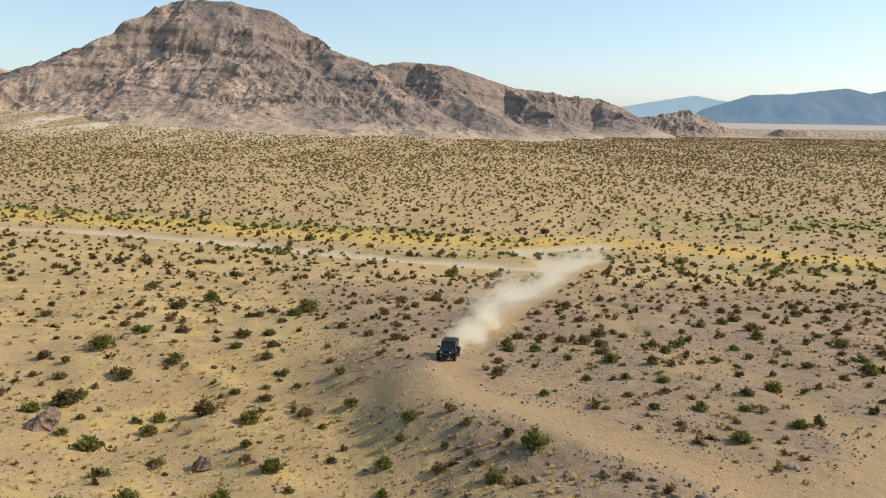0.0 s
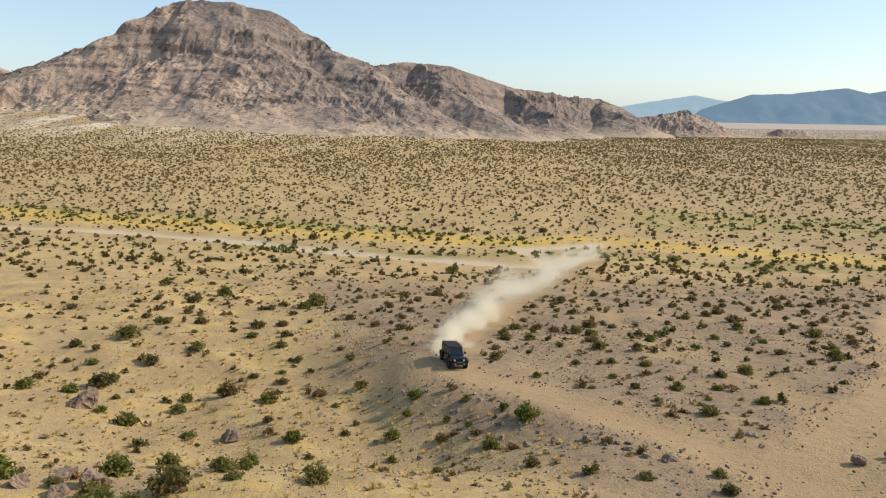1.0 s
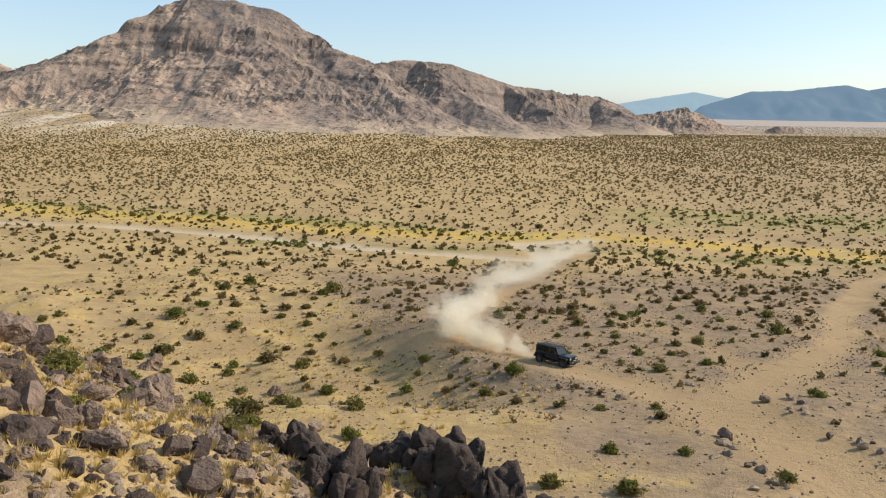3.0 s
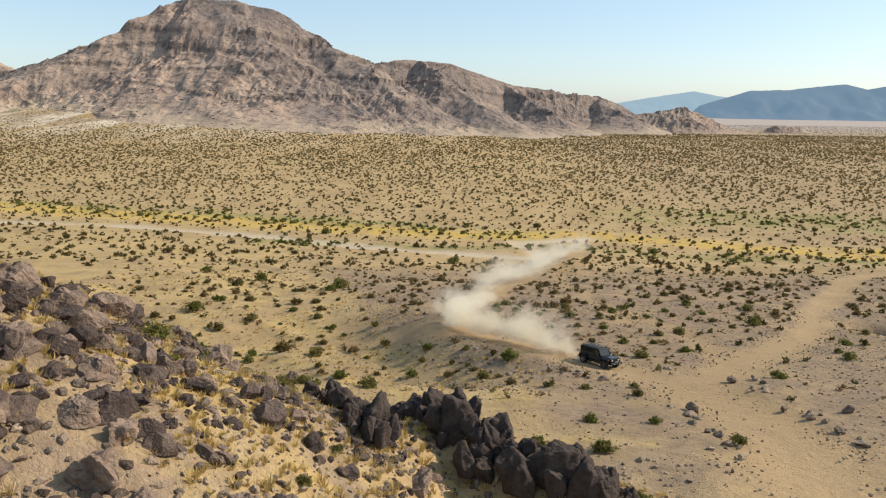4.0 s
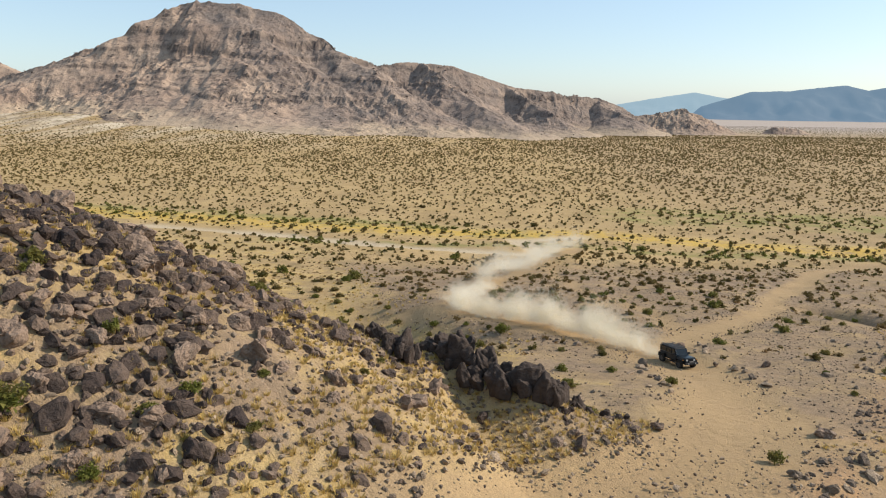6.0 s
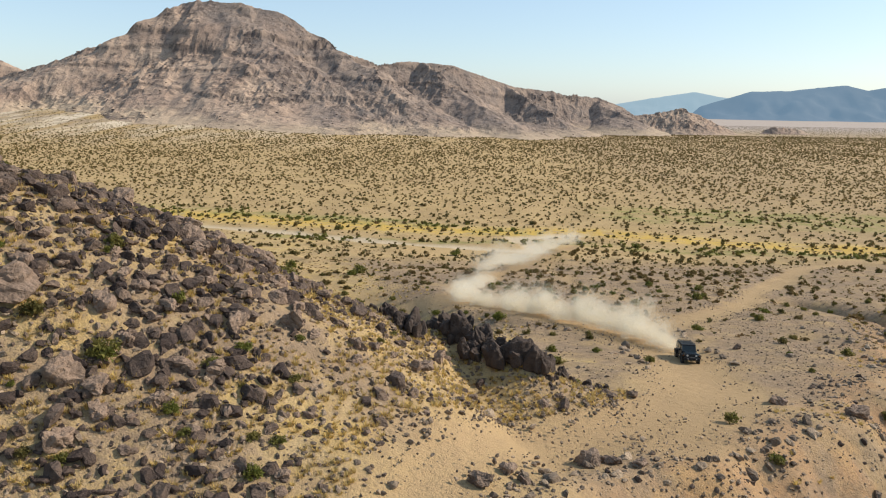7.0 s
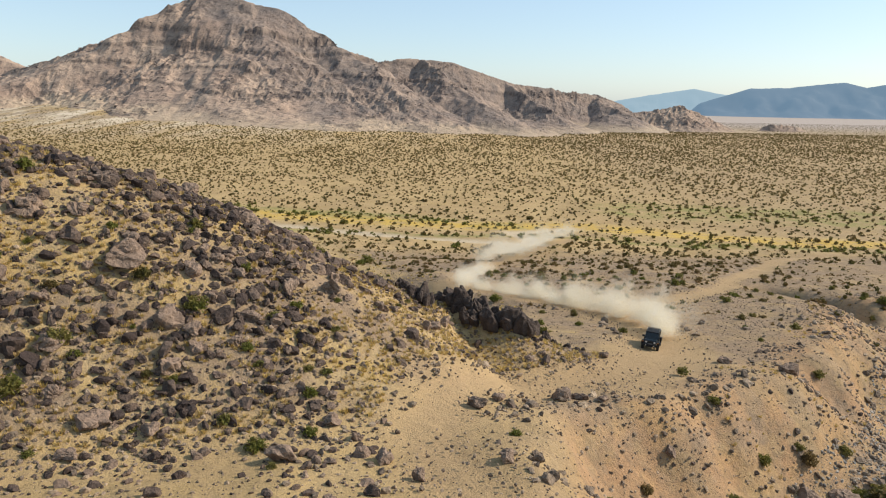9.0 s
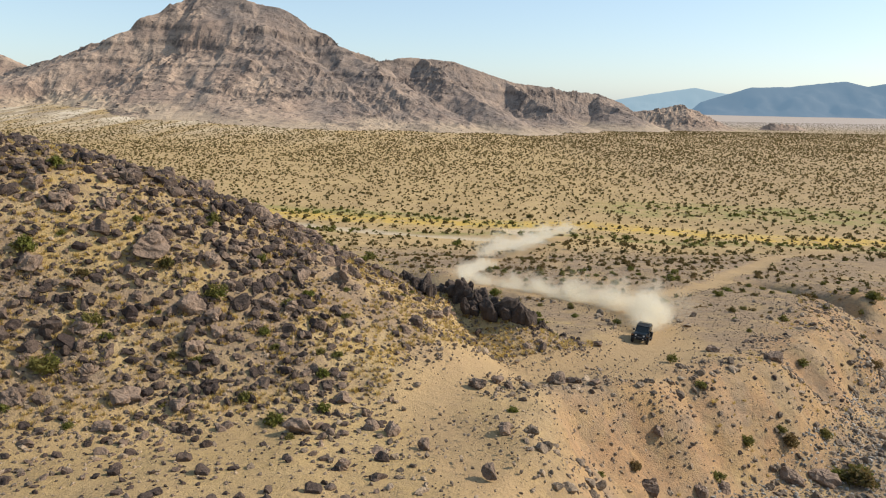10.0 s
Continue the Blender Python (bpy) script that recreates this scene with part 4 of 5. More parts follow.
ROCK_SPOTS_SLOPE = [(1.5, -26.8, 1.0), (-4.9, -27.2, 1.0), (-1.6, -23.6, 0.8), (25.9, 4.0, 1.9), (13.1, -9.7, 1.3), (-17.5, -23.8, 1.3), (-14.8, -21.4, 1.2), (17.4, -10.5, 1.2), (23.8, -6.1, 2.1),
                    (26.8, -5.0, 2.4), (-15.1, -17.9, 1.5), (-20.8, -19.2, 1.7), (2.0, -12.0, 1.0), (7.6, -8.0, 1.2), (8.9, -8.1, 1.0), (-5.2, -19.5, 0.9), (-19.4, -14.0, 3.0), (-20.8, -1.5, 2.6),
                    (-17.4, -0.4, 2.2), (-15.6, -0.2, 2.0), (-22.5, -4.0, 1.9), (-13.5, 1.5, 1.7), (-12.2, -2.0, 1.6), (-14.2, -6.0, 1.7), (-10.2, 2.4, 1.4)]


def make_boulders():
    meshes = [tri_mesh("boulder", v, f) for v, f in STONES_BIG]
    for me in meshes:
        me.materials.append(ROCK)
    spots = ROCK_SPOTS + ROCK_SPOTS_SLOPE
    x, y, r = jittered(-46, 8, -27, 22, 1.55, 61, 1.0)
    s, w = hill_frame(x, y)
    h = hill_height(x, y)
    keep = (h > 1.4) & (w < 7) & (r.random(len(x)) < 0.15 + 0.5 * sstep(3, 9, h)) & (road_distance(x, y) > 4.0)
    size = 0.62 + 1.0 * r.random(len(x)) ** 2.4
    chosen = r.permutation(np.nonzero(keep)[0])[:235]
    spots = spots + list(zip(x[chosen], y[chosen], size[chosen]))
    r = np.random.default_rng(62)
    for a, b, c in spots:
        k = int(r.integers(0, len(meshes)))
        ob = new("boulder", meshes[k])
        ob.location = (a, b, float(ground_z(a, b)) + 0.12 * c)
        ob.rotation_euler = (r.normal(0, 0.25), r.normal(0, 0.25), r.uniform(0, 6.28))
        ob.scale = (c, c * r.uniform(0.65, 0.95), c * r.uniform(0.55, 0.95))
        where = "rocky hillside" if hill_height(a, b) > 1 else "sandy ground"
        tagged(ob, "weathered grey-brown angular boulder half sunk in " + where, "boulder", "boulders on the slopes")
    # the dark standing rocks at the ridge's foot
    slabs = [tri_mesh("standing_rock", v, f, True) for v, f in SLABS]
    for me in slabs:
        me.materials.append(DARK_ROCK)
    line = [(-5.6, 3.6), (-4.4, 1.8), (-2.2, 6.2), (-1.2, 5.2), (0.4, 3.8), (1.6, 3.0), (2.8, 2.6), (3.8, 2.2), (5.4, 2.8), (7.2, 4.4), (9.0, 5.8)]
    tall = [2.3, 2.6, 3.0, 2.9, 3.1, 3.0, 3.2, 2.9, 1.8, 1.4, 1.2]
    for (a, b), t in zip(line, tall):
        for j in range(12 if t > 2 else 5):
            px, py = a + r.normal(0, 0.75), b + r.normal(0, 0.5)
            c = t * (0.88 if j == 0 else r.uniform(0.35, 0.66))
            ob = new("standing_rock", slabs[int(r.integers(0, len(slabs)))])
            ob.location = (px, py, float(ground_z(px, py)) + (0.24 if j < 6 else 0.42) * c)
            ob.rotation_euler = (r.normal(0, 0.18), r.normal(0.1, 0.2), r.uniform(0, 6.28))
            ob.scale = (c * r.uniform(0.48, 0.75), c * r.uniform(0.45, 0.65), c * r.uniform(0.8, 1.2))
            tagged(ob, "tall dark desert-varnished rock standing in a row", "rock", "dark rocks at the ridge's foot")


make_boulders()


def make_rubble():
    def sheet(name, templates, x, y, size, mat, label, seed, flat=(0.45, 1.05), lift=0.06):
        r = np.random.default_rng(seed)
        n = len(x)
        p = on_ground(x, y)
        p[:, 2] += lift * size
        v, f = spread(templates, r.integers(0, len(templates), n), p, r.uniform(0, 6.28, n),
                      np.stack([size, size * r.uniform(0.5, 1.0, n), size * r.uniform(*flat, n)], -1), r.normal(0, 0.6, n))
        tagged(mesh_object(name, tri_mesh(name, v, f), mat), label, "stones", kind="stuff")

    # stones of the boulder ridge
    x, y, r = jittered(-50, 10, -31, 24, 0.50, 63, 1.0)
    h = hill_height(x, y)
    s, w = hill_frame(x, y)
    heap = vnoise(x / 4.5, y / 4.5, 64) * 0.6 + vnoise(x / 1.7, y / 1.7, 65) * 0.4
    keep = ((h > 0.25) | (off_line(x, y, [(-5, 1), (6, 1)])[0] < 6)) & (w < 9) & (road_distance(x, y) > 1.8 + 2.2 * r.random(len(x))) & (r.random(len(x)) < (0.95 + 0.15 * sstep(13, 21, s)) * sstep(0.30 - 0.14 * sstep(13, 21, s), 0.58 - 0.1 * sstep(13, 21, s), heap) * (0.45 + 0.55 * sstep(0.5, 4, h)) + 0.5 * sstep(12, 20, s) * sstep(-14, -4, w))
    size = 0.22 + 0.85 * r.random(len(x)) ** 2.5
    size = size * (1 + 0.3 * sstep(7, 16, s) * sstep(-9, -2, w))
    big = keep & (size > 0.5)
    small = keep & (size <= 0.5)
    sheet("rubble", STONES, x[big], y[big], size[big], ROCK, "grey-brown broken rocks strewn over the hillside", 66)
    sheet("rubble", PEBBLES, x[small], y[small], size[small] * 1.15, ROCK, "small grey-brown broken rocks strewn over the hillside", 79)
    x, y, r = jittered(-56, 2, -34, 16, 0.78, 81, 1.1)
    s, w = hill_frame(x, y)
    keep = (s > 8) & (w > -11 - 5 * sstep(12, 20, s) + 4 * vnoise(x / 5, y / 5, 82)) & (w < 5) & (r.random(len(x)) < (0.35 + 0.55 * sstep(10, 18, s)) * sstep(0.3 - 0.2 * sstep(14, 22, s), 0.6, vnoise(x / 3.2, y / 3.2, 84)))
    size = 0.5 + 1.0 * r.random(len(x)) ** 2.3
    sheet("rubble", STONES, x[keep], y[keep], size[keep], CREST_ROCK, "large dark brown rocks heaped along the ridge's crest", 83, (0.6, 1.25))
    x, y, r = jittered(-50, 10, -31, 24, 0.29, 77, 1.0)
    h = hill_height(x, y)
    keep = ((h > 0.2) | (off_line(x, y, [(-5, 1), (6, 1)])[0] < 7)) & (hill_frame(x, y)[1] < 8) & (road_distance(x, y) > 0.8 + 2.6 * r.random(len(x))) & (r.random(len(x)) < 0.62)
    size = 0.12 + 0.40 * r.random(len(x)) ** 2.0
    sheet("gravel", PEBBLES, x[keep], y[keep], size[keep], PALE_ROCK, "small broken stones between the hillside's boulders", 78)
    # stones near the ravine, along the road's shoulders and in the gravel bed
    x, y, r = jittered(-4, 75, -40, 66, 0.70, 67, 1.0)
    rim = off_line(x, y, RAVINE_RIM)[1]
    road = road_distance(x, y)
    heap = vnoise(x / 3.5, y / 3.5, 68)
    share = 0.7 * sstep(-9, -1, rim) * (y < 34) + 0.7 * (rim > 0) + 1.6 * sstep(6, 10, rim) * (y < 12) + 0.5 * (1 - sstep(4, 8, road)) * (y < 35) * (x > 0)
    keep = (road > 2.9) & (r.random(len(x)) < share * sstep(0.34, 0.62, heap)) & (hill_height(x, y) < 1)
    size = 0.15 + 1.0 * r.random(len(x)) ** 3.0
    big, small = keep & (size > 0.36), keep & (size <= 0.36)
    sheet("rubble", STONES, x[big], y[big], size[big], PALE_ROCK, "grey and tan stones on the ravine's slope and the track's edge", 69)
    sheet("rubble", PEBBLES, x[small], y[small], size[small], PALE_ROCK, "small grey and tan stones on the ravine's slope", 80)
    # broken stone all over the ravine's slope, then the grey bed below it
    x, y, r = jittered(6, 66, -34, 58, 0.44, 85, 1.0)
    rim = off_line(x, y, RAVINE_RIM)[1]
    heap = vnoise(x / 4.2, y / 4.2, 86) * 0.55 + vnoise(x / 1.4, y / 1.4, 87) * 0.45
    keep = (rim > -3.5) & (road_distance(x, y) > 2.9) & (r.random(len(x)) < 0.85 * sstep(0.46, 0.68, heap))
    size = 0.13 + 0.55 * r.random(len(x)) ** 3.0
    tan = keep & (r.random(len(x)) < 0.8)
    sheet("rubble", PEBBLES, x[tan], y[tan], size[tan], PALE_ROCK, "tan broken stones littering the ravine's slope", 88)
    brown = keep & ~tan
    sheet("rubble", PEBBLES, x[brown], y[brown], size[brown] * 1.2, ROCK, "brown broken stones littering the ravine's slope", 89)
    x, y, r = jittered(7, 60, -26, 24, 0.30, 91, 1.0)
    rim = off_line(x, y, RAVINE_RIM)[1]
    keep = (rim > 4.4 + 1.4 * vnoise(x / 4, y / 4, 92)) & (r.random(len(x)) < 0.85)
    size = 0.14 + 0.40 * r.random(len(x)) ** 2.6
    sheet("gravel", PEBBLES, x[keep], y[keep], size[keep], BED_ROCK, "pale grey stones in the ravine's dry bed", 93)
    # the gully's bank and the ridge's foot
    x, y, r = jittered(-26, 10, -30, 66, 0.62, 74, 1.0)
    bank = off_line(x, y, GULLY_RIM)[1]
    share = 0.6 * sstep(-9, -4, bank) * (1 - sstep(0, 3, bank)) * (y > 22) + 1.0 * (hill_height(x, y) < 1.2) * (y < 12) * (1 - sstep(3, 9, hill_frame(x, y)[1]))
    keep = (road_distance(x, y) > 2.7) & (r.random(len(x)) < share * sstep(0.3, 0.65, vnoise(x / 3, y / 3, 75)))
    size = 0.14 + 0.5 * r.random(len(x)) ** 3
    sheet("rubble", PEBBLES, x[keep], y[keep], size[keep], PALE_ROCK, "brown and grey stones on the gully's bank", 76)
    # broken rocks fallen to the foot of the ridge
    x, y, r = jittered(-44, -3, -36, -6, 0.62, 97, 1.0)
    keep = (hill_height(x, y) < 2.2) & (hill_frame(x, y)[1] < -3) & (road_distance(x, y) > 1.8 + 2.0 * r.random(len(x))) & (r.random(len(x)) < 0.75 * sstep(0.3, 0.6, vnoise(x / 2.6, y / 2.6, 98)))
    size = 0.2 + 0.75 * r.random(len(x)) ** 2.6
    sheet("rubble", STONES, x[keep], y[keep], size[keep], ROCK, "brown broken rocks fallen to the foot of the ridge", 99)
    # gravel
    x, y, r = jittered(-40, 56, -44, 72, 0.42, 70, 1.0)
    road = road_distance(x, y)
    heap = vnoise(x / 5.5, y / 5.5, 71) * 0.6 + vnoise(x / 1.6, y / 1.6, 72) * 0.4
    gully = off_line(x, y, GULLY_RIM)[1]
    share = np.where((gully > -4) | (y < 24), 1.0, np.where(y < 42, 0.7, 0.35))
    keep = (r.random(len(x)) < share * (0.18 + 0.82 * sstep(0.34, 0.66, heap))) & (road > np.where(y < 2, 0.5, 2.4) * r.random(len(x)) ** 0.6)
    size = 0.08 + 0.26 * r.random(len(x)) ** 2.6
    sheet("gravel", PEBBLES, x[keep], y[keep], size[keep], PALE_ROCK, "loose grey and tan gravel on the dry slopes", 73)


make_rubble()

# ---- the vehicle ----
PAINT = plain_material("dark_blue_paint", (0.004, 0.011, 0.018), 0.30, 0.0, 0.4, 0.03, 3.0)
BLACK = plain_material("black_plastic", (0.009, 0.009, 0.010), 0.6, 0.0, 0.25, 0.04)
RUBBER = plain_material("tyre_rubber", (0.022, 0.021, 0.020), 0.85, 0.0, 0.2, 0.3, 9.0)
ALLOY = plain_material("dark_alloy", (0.10, 0.10, 0.11), 0.4, 0.8, 0.5, 0.3)
STEEL = plain_material("dull_steel", (0.09, 0.09, 0.09), 0.5, 0.7, 0.5, 0.3)
RED_LENS = plain_material("red_lens", (0.25, 0.012, 0.010), 0.25, 0.0, 0.5, 0.1)
AMBER_LENS = plain_material("amber_lens", (0.55, 0.20, 0.03), 0.3, 0.0, 0.5, 0.1)
GLASS, glass_tree, glass_shader = material("tinted_glass", 0.04, 0.0, 0.6)
glass_shader.inputs["Base Color"].default_value = (0.010, 0.016, 0.018, 1)
glass_shader.inputs["Transmission Weight"].default_value = 0.35
LAMP, lamp_tree, lamp_shader = material("headlamp_glass", 0.2)
lamp_shader.inputs["Base Color"].default_value = (0.35, 0.35, 0.34, 1)
lamp_shader.inputs["Emission Color"].default_value = (1.0, 0.96, 0.88, 1)
lamp_shader.inputs["Emission Strength"].default_value = 0.06


def make_wheel(parent, name="wheel", at=Matrix()):
    wheel = new(name)
    wheel.parent = parent
    wheel.matrix_basis = at
    bm = bmesh.new()
    lathe(bm, [(0.24, -0.13), (0.36, -0.145), (0.405, -0.13), (0.42, -0.09), (0.42, 0.09), (0.405, 0.13), (0.36, 0.145), (0.24, 0.13)], 32)
    for k in range(32):  # tread blocks
        m = Matrix.Rotation(2 * math.pi * k / 32, 4, "Y")
        for y0, y1, turn in ((-0.135, -0.015, 0.0), (0.015, 0.135, 0.098)):
            made = bmesh.ops.create_cube(bm, size=1.0, matrix=m @ Matrix.Rotation(turn, 4, "Y") @ Matrix.Translation((0.425, (y0 + y1) / 2, 0)) @ Matrix.Diagonal((0.022, y1 - y0, 0.05, 1)))
    part("tyre", bm, RUBBER, wheel)
    bm = lathe(bmesh.new(), [(0.19, -0.10), (0.25, -0.11), (0.25, 0.11), (0.19, 0.10)], 28)
    for k in range(8):
        m = Matrix.Rotation(2 * math.pi * k / 8, 4, "Y")
        for side in (-0.085, 0.085):
            bmesh.ops.create_cube(bm, size=1.0, matrix=m @ Matrix.Translation((0.12, side, 0)) @ Matrix.Diagonal((0.2, 0.03, 0.05, 1)))
    part("rim", bm, ALLOY, wheel)
    part("hub", rod(bmesh.new(), (0, -0.11, 0), (0, 0.11, 0), 0.06, 12), STEEL, wheel)
    return wheel


def make_vehicle():
    car = tagged(new("off_road_vehicle"), "dusty dark blue off-road vehicle with roof rack on a dirt track", "vehicle")
    # frame and underbody
    part("chassis", box(bmesh.new(), -2.0, -0.45, 0.42, 2.0, 0.45, 0.66, 0.03), BLACK, car)
    body = part("body", box(bmesh.new(), -2.02, -0.77, 0.62, 0.82, 0.77, 1.20, 0.05, (0.02, 0, 0.03, 0.03)), PAINT, car, "dark blue body tub")
    part("hood", box(bmesh.new(), 0.80, -0.70, 0.86, 2.08, 0.70, 1.20, 0.06, (0, 0.06, 0.07, 0.07)), PAINT, car)
    grille = part("grille", box(bmesh.new(), 2.06, -0.62, 0.72, 2.14, 0.62, 1.14, 0.03), PAINT, car)
    for k in range(7):
        y = -0.24 + 0.08 * k
        part("grille_slot", box(bmesh.new(), 2.135, y - 0.022, 0.80, 2.148, y + 0.022, 1.08, 0.004), BLACK, grille)
    for s in (-1, 1):
        part("headlight", lathe(bmesh.new(), [(0.001, 0), (0.105, 0), (0.105, 0.03), (0.001, 0.035)], 20, Matrix.Translation((2.14, 0.44 * s, 0.96)) @ Matrix.Rotation(-math.pi / 2, 4, "Z")), LAMP, car, "round clear headlight")
        part("fog_light", lathe(bmesh.new(), [(0.001, 0), (0.055, 0), (0.055, 0.03), (0.001, 0.035)], 14, Matrix.Translation((2.42, 0.42 * s, 0.66)) @ Matrix.Rotation(-math.pi / 2, 4, "Z")), LAMP, car, "small round fog light")
        part("turn_signal", box(bmesh.new(), 1.98, 0.80 * s - 0.06, 0.92, 2.03, 0.80 * s + 0.06, 0.98, 0.01), AMBER_LENS, car)
        part("tail_light", box(bmesh.new(), -2.08, 0.70 * s - 0.06, 0.86, -2.01, 0.70 * s + 0.06, 1.06, 0.015), RED_LENS, car)
        for x, name in ((1.45, "front_fender"), (-1.48, "rear_fender")):
            bm = bmesh.new()
            y0, y1 = sorted((0.70 * s, 0.96 * s))
            box(bm, x - 0.40, y0, 0.93, x + 0.42, y1, 1.00, 0.02)
            box(bm, x + 0.38, y0, 0.62, x + 0.52, y1, 0.97, 0.02)
            box(bm, x - 0.54, y0, 0.56, x - 0.38, y1, 0.97, 0.02)
            part(name, bm, BLACK, car)
        y0, y1 = sorted((0.76 * s, 0.93 * s))
        part("side_step", box(bmesh.new(), -0.88, y0, 0.44, 0.86, y1, 0.52, 0.02), BLACK, car)
        for x0, x1, name in ((-0.02, 0.78, "front_door"), (-0.98, -0.05, "rear_door")):
            ya, yb = sorted((0.755 * s, 0.785 * s))
            door = part(name, box(bmesh.new(), x0, ya, 0.66, x1, yb, 1.19, 0.012), PAINT, car)
            ya, yb = sorted((0.785 * s, 0.815 * s))
            part("door_handle", box(bmesh.new(), x0 + 0.04, ya, 1.06, x0 + 0.2, yb, 1.10, 0.008), BLACK, door)
        # window line
        for x0, x1, lean in ((-0.02, 0.60, 0.22), (-0.94, -0.08, 0.0), (-1.92, -1.02, 0.0)):
            ya, yb = sorted((0.70 * s, 0.73 * s))
            bm = box(bmesh.new(), x0, ya, 1.22, x1, yb, 1.72, 0.0, (0, lean, 0, 0))
            part("side_window", bm, GLASS, car)
        for x in (-1.97, -0.98, -0.05):
            part("pillar", box(bmesh.new(), x - 0.05, 0.715 * s - 0.035, 1.19, x + 0.05, 0.715 * s + 0.035, 1.76, 0.01), BLACK, car)
        part("windscreen_pillar", rod(bmesh.new(), (0.80, 0.69 * s, 1.18), (0.46, 0.66 * s, 1.77), 0.045), PAINT, car)
        mirror = part("mirror", box(bmesh.new(), 0.55, 0.93 * s - 0.11, 1.20, 0.67, 0.93 * s + 0.11, 1.40, 0.03), BLACK, car)
        part("mirror_arm", rod(bmesh.new(), (0.64, 0.74 * s, 1.22), (0.62, 0.90 * s, 1.25), 0.022), BLACK, mirror)
    bm = bmesh.new()
    pts = [(0.81, 1.19), (0.47, 1.76), (0.45, 1.745), (0.79, 1.175)]
    left, right = [bm.verts.new((x, -0.66, z)) for x, z in pts], [bm.verts.new((x, 0.66, z)) for x, z in pts]
    bm.faces.new(left), bm.faces.new(right[::-1])
    for k in range(4):
        bm.faces.new((left[k], right[k], right[(k + 1) % 4], left[(k + 1) % 4]))
    bmesh.ops.recalc_face_normals(bm, faces=bm.faces)
    part("windscreen", bm, GLASS, car)
    part("roof", box(bmesh.new(), -2.02, -0.73, 1.74, 0.52, 0.73, 1.83, 0.035, (0.02, 0.04, 0.04, 0.04)), BLACK, car, "black hard top")
    part("rear_window", box(bmesh.new(), -2.03, -0.58, 1.25, -2.0, 0.58, 1.68, 0.0), GLASS, car)
    for x in (-0.35, -1.35):
        part("seat", box(box(bmesh.new(), x - 0.1, -0.6, 0.9, x + 0.4, 0.6, 1.15, 0.04), x - 0.2, -0.6, 1.1, x - 0.05, 0.6, 1.6, 0.04), BLACK, car)
    rack = part("roof_rack", rod(rod(bmesh.new(), (-1.9, -0.66, 1.95), (0.35, -0.66, 1.95), 0.022), (-1.9, 0.66, 1.95), (0.35, 0.66, 1.95), 0.022), STEEL, car)
    for k in range(7):
        x = -1.85 + 0.36 * k
        part("crossbar", rod(bmesh.new(), (x, -0.66, 1.94), (x, 0.66, 1.94), 0.018), STEEL, rack)
    for x in (-1.8, -0.8, 0.25):
        for y in (-0.64, 0.64):
            part("rack_foot", rod(bmesh.new(), (x, y, 1.82), (x, y, 1.95), 0.018), STEEL, rack)
    part("front_bumper", box(box(bmesh.new(), 2.20, -0.80, 0.55, 2.42, 0.80, 0.76, 0.04, (0, 0.04, 0.02, 0.02)), 1.95, -0.35, 0.55, 2.25, 0.35, 0.70, 0.02), BLACK, car)
    part("winch", rod(bmesh.new(), (2.30, -0.25, 0.80), (2.30, 0.25, 0.80), 0.07, 12), STEEL, car)
    part("rear_bumper", box(bmesh.new(), -2.30, -0.80, 0.52, -2.04, 0.80, 0.70, 0.03), BLACK, car)
    for x in (1.45, -1.48):
        part("axle", rod(bmesh.new(), (x, -0.7, 0.43), (x, 0.7, 0.43), 0.06), BLACK, car)
    wheels = [make_wheel(car, "wheel", pose(x, 0.80 * s, 0.43)) for x in (1.45, -1.48) for s in (-1, 1)]
    spare = make_wheel(car, "spare_wheel", pose(-2.2, 0, 1.05, 0, 0, 90))
    car.scale = (0.82, 0.82, 0.82)
    return car, wheels


VEHICLE, WHEELS = make_vehicle()

# ---- dust ----
DUST, dust_tree, dust_shader = material("airborne_dust", 1.0, 0, 0.0)
dust_shader.inputs["Base Color"].default_value = (0.90, 0.84, 0.70, 1)
dust_glow = dust_tree.nodes.new("ShaderNodeBsdfTranslucent")
dust_glow.inputs["Color"].default_value = (0.93, 0.88, 0.75, 1)
dust_air = dust_tree.nodes.new("ShaderNodeBsdfTransparent")
dust_mix, dust_thin = dust_tree.nodes.new("ShaderNodeMixShader"), dust_tree.nodes.new("ShaderNodeMixShader")
dust_mix.inputs[0].default_value, dust_thin.inputs[0].default_value = 0.5, 0.55
dust_tree.links.new(dust_shader.outputs[0], dust_mix.inputs[1])
dust_tree.links.new(dust_glow.outputs[0], dust_mix.inputs[2])
dust_tree.links.new(dust_mix.outputs[0], dust_thin.inputs[1])
dust_tree.links.new(dust_air.outputs[0], dust_thin.inputs[2])
dust_tree.links.new(dust_thin.outputs[0], dust_tree.nodes["Material Output"].inputs["Surface"])


def puff_mesh(grains, wide, high, size, seed):
    """A puff of dust: fine grains in drifting lumps, thinning outwards."""
    r = np.random.default_rng(seed)
    lumps = r.normal(0, 0.55, (9, 3)) * (wide, wide, high)
    weight = r.uniform(0.5, 1.0, 9)
    k = r.integers(0, 9, grains)
    c = lumps[k] + r.normal(0, 0.52, (grains, 3)) * (wide, wide, high) * weight[k][:, None]
    c[:, 2] = np.abs(c[:, 2] + 0.5 * high)
    a, b = r.normal(0, 1, (grains, 3)), r.normal(0, 1, (grains, 3))
    a /= np.linalg.norm(a, axis=1)[:, None]
    b /= np.linalg.norm(b, axis=1)[:, None]
    s = size * r.uniform(0.6, 1.4, (grains, 1))
    v = np.stack([c - a * s, c + a * s, c + b * s * 1.6], 1).reshape(-1, 3)
    return tri_mesh("dust_puff", v, np.arange(grains * 3).reshape(-1, 3))


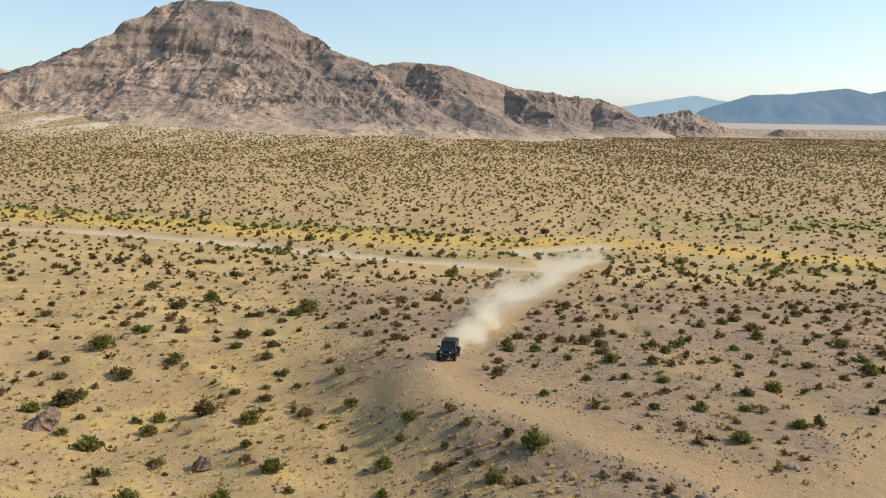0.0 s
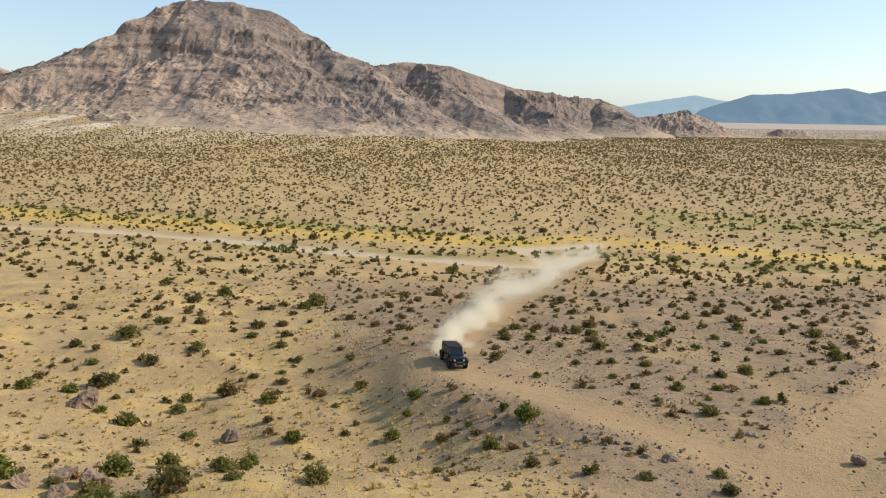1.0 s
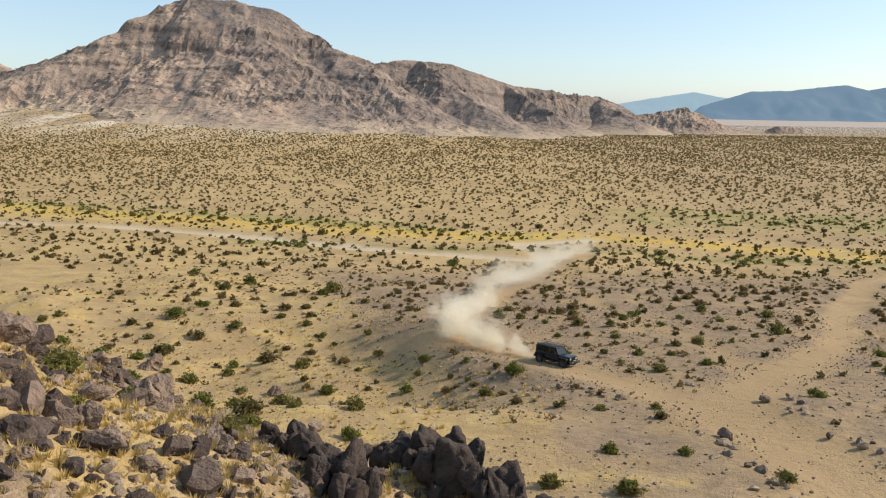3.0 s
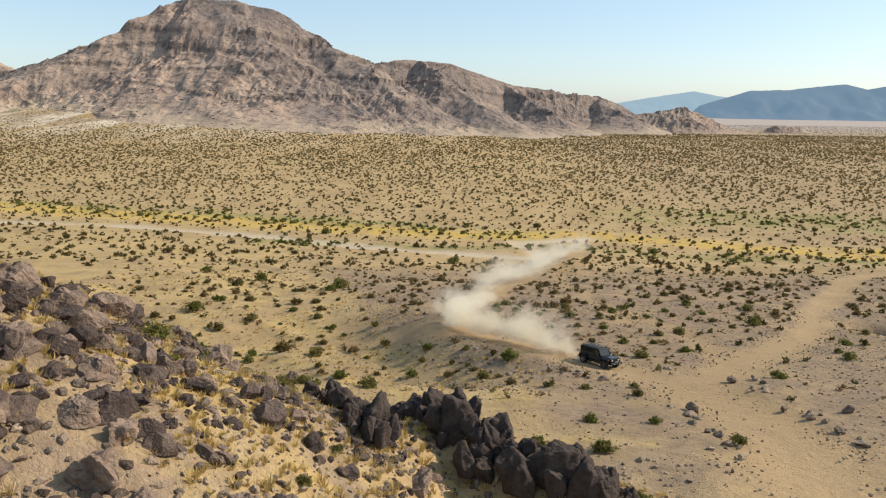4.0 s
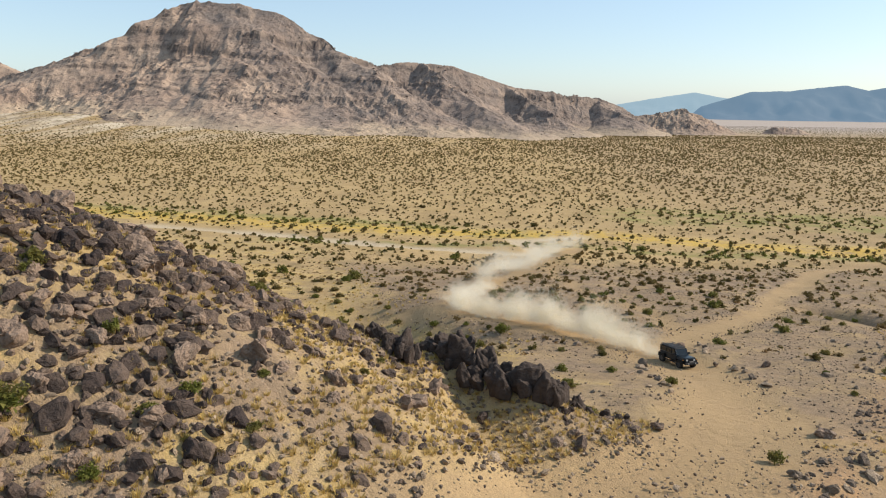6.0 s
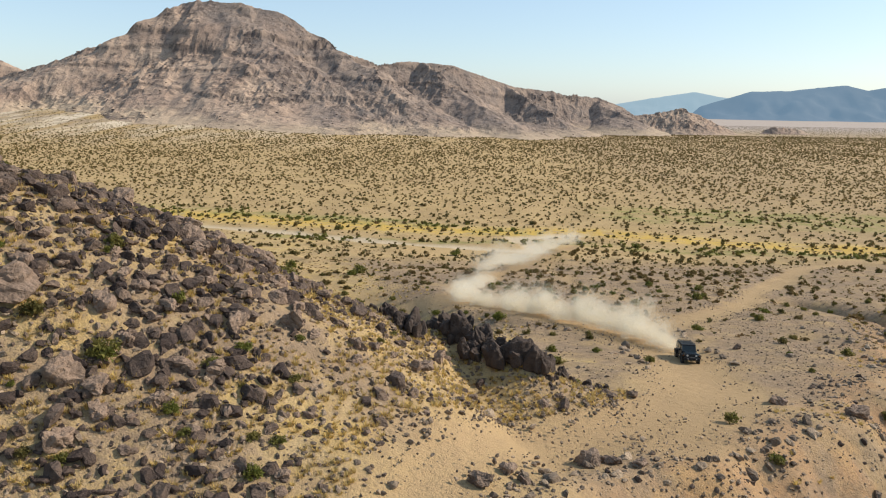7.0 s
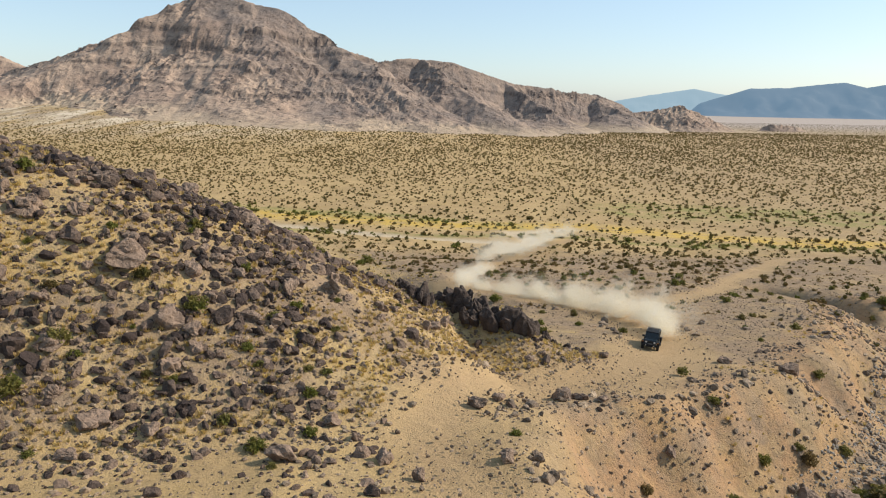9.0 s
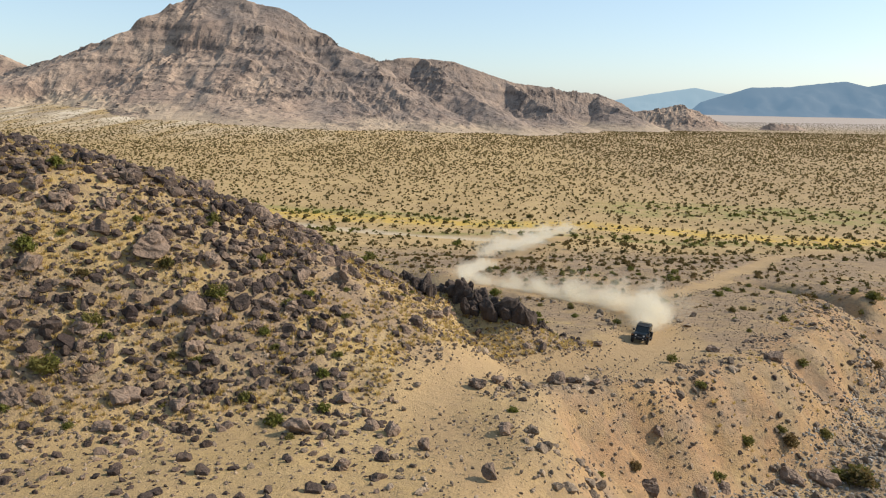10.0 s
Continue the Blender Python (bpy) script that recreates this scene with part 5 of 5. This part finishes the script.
PUFFS_LOW = [puff_mesh(9000, 0.80, 0.60, 0.020, 800 + k) for k in range(4)]
PUFFS_HIGH = [puff_mesh(15000, 1.25, 1.15, 0.023, 810 + k) for k in range(5)]
PUFFS_OLD = [puff_mesh(11000, 1.9, 1.5, 0.026, 820 + k) for k in range(4)]
for me in PUFFS_LOW + PUFFS_HIGH + PUFFS_OLD:
    me.materials.append(DUST)

# ---- what moves ----
DRIVE = [(-8.6, 27.0, 158.0), (-7.6, 22.0, 146.0), (-6.0, 13.5, 124.0), (-4.2, 6.5, 100.0), (-2.6, 1.2, 76.0), (-1.0, -2.0, 62.5), (0.0, -3.1, 55.2), (0.5, -3.05, 51.6), (1.0, -2.5, 48.3), (1.5, -1.25, 45.6), (2.0, 0.95, 43.6), (2.5, 3.9, 41.7), (3.0, 6.2, 39.5),
         (3.8, 9.5, 36.2), (4.5, 11.85, 33.1), (5.0, 13.95, 30.3), (5.5, 15.9, 27.2), (6.1, 17.7, 23.3), (6.8, 18.6, 19.2), (7.3, 18.45, 16.6), (7.6, 18.2, 15.4), (8.0, 17.6, 13.9), (8.5, 16.9, 12.35),
         (9.0, 16.45, 11.0), (10.0, 15.8, 9.0), (10.6, 15.3, 7.9)]


def drive_at(t):
    """The vehicle's place on the ground and its way, at t seconds: a smooth curve through the plan."""
    ts = np.array([r[0] for r in DRIVE])
    k = int(np.clip(np.searchsorted(ts, t) - 1, 1, len(ts) - 3))
    out = []
    for axis in (1, 2):
        p = [DRIVE[k + j][axis] for j in (-1, 0, 1, 2)]
        q = [ts[k + j] for j in (-1, 0, 1, 2)]
        m1, m2 = (p[2] - p[0]) / (q[2] - q[0]), (p[3] - p[1]) / (q[3] - q[1])
        h = q[2] - q[1]
        u = (t - q[1]) / h
        value = (2 * u ** 3 - 3 * u ** 2 + 1) * p[1] + (u ** 3 - 2 * u ** 2 + u) * h * m1 + (3 * u ** 2 - 2 * u ** 3) * p[2] + (u ** 3 - u ** 2) * h * m2
        slope = ((6 * u ** 2 - 6 * u) * p[1] + (3 * u ** 2 - 4 * u + 1) * h * m1 + (6 * u - 6 * u ** 2) * p[2] + (3 * u ** 2 - 2 * u) * h * m2) / h
        out += [value, slope]
    return out[0], out[2], out[1], out[3]


def track_z(x, y):
    return float(ground_z(x, y, False)) - 0.24


def vehicle_pose(t):
    x, y, vx, vy = drive_at(t)
    way = math.atan2(vy, vx)
    c, s = math.cos(way), math.sin(way)
    z = {(i, j): track_z(x + 1.2 * i * c - 0.66 * j * s, y + 1.2 * i * s + 0.66 * j * c) for i in (-1, 1) for j in (-1, 1)}
    pitch = math.atan2((z[1, 1] + z[1, -1] - z[-1, 1] - z[-1, -1]) / 2, 2.4)
    lean = math.atan2((z[1, 1] + z[-1, 1] - z[1, -1] - z[-1, -1]) / 2, 1.32)
    m = Matrix.Translation((x, y, sum(z.values()) / 4)) @ Matrix.Rotation(way, 4, "Z") @ Matrix.Rotation(-pitch, 4, "Y") @ Matrix.Rotation(lean, 4, "X")
    return m


def make_dust():
    """Puffs along the way, each with the time at which the wheels raise it."""
    r = np.random.default_rng(90)
    made = []
    t = -7.4
    while t < 9.95:
        x, y, vx, vy = drive_at(t)
        speed = max(math.hypot(vx, vy), 0.5)
        back_x, back_y = x - 2.2 * vx / speed, y - 2.2 * vy / speed
        old = t < -1.8
        kinds = [(PUFFS_OLD, 0.0, 0.5)] if old else [(PUFFS_LOW, 0.0, 0.05), (PUFFS_HIGH, 0.55, 0.35)] + ([(PUFFS_OLD, 1.9, 0.7)] if len(made) % 2 == 0 else [])
        for meshes, delay, lift in kinds:
            ob = new("dust_puff", meshes[int(r.integers(0, len(meshes)))])
            # the cloud billows: swells and thin stretches follow one another
            swell = 0.62 + 0.75 * float(vnoise(t * 1.25 + 40.0, 0.5, 95)) if meshes is not PUFFS_LOW else 0.85
            ob.scale = (swell * r.uniform(0.8, 1.25),) * 2 + (swell * r.uniform(0.75, 1.45),)
            tagged(ob, "pale tan cloud of dust hanging over the dirt track", "dust", "dust raised by the vehicle")
            a, b = back_x + r.normal(0, 0.35), back_y + r.normal(0, 0.35)
            made.append((ob, t + delay, (a, b, track_z(a, b) + lift), r.uniform(0, 360), r.uniform(0.6, 1.3), 0.0 if meshes is PUFFS_OLD else r.uniform(0.35, 0.75)))
        t += (2.2 if old else 1.1) / speed
    return made


DUST_PUFFS = make_dust()


def motions():
    walk(VEHICLE, [(k / 10, vehicle_pose(k / 10)) for k in range(101)])
    # wheels roll with the way gone
    far, turn, last = [0.0], 0.0, drive_at(0)
    steps = 180
    for k in range(1, steps + 1):
        now = drive_at(10 * k / steps)
        turn += math.hypot(now[0] - last[0], now[1] - last[1]) / 0.36
        far.append(turn)
        last = now
    for wheel, (x, y) in zip(WHEELS, ((1.45, -0.8), (1.45, 0.8), (-1.48, -0.8), (-1.48, 0.8))):
        walk(wheel, [(10 * k / steps, pose(x, y, 0.43) @ Matrix.Rotation(a, 4, "Y")) for k, a in enumerate(far)])
    # dust rises behind the wheels and drifts off with the wind
    for ob, t0, (x, y, z), turn, pace, settle in DUST_PUFFS:
        rows = []
        stops = [0.0] + [s for s in (t0 - 0.3, t0 + 0.05, t0 + 1.6, t0 + 2.6, t0 + 4.0, t0 + 5.5) if 0.05 < s < 9.95] + [10.0]
        for s in stops:
            age = max(s - t0, 0.0)
            up = -6.0 if s <= t0 - 0.2 else 0.0
            rise = 0.30 * min(age, 1.6) + 0.10 * max(age - 1.6, 0) * pace
            # the thick dust settles, the fine dust hangs on
            rise -= settle * min(max(age - 2.2, 0.0), 4.5)
            rows.append((s, pose(x + 0.16 * age * pace, y + 0.10 * age, z + up + rise, 0, 0, turn + 2.0 * age)))
        walk(ob, rows)


motions()
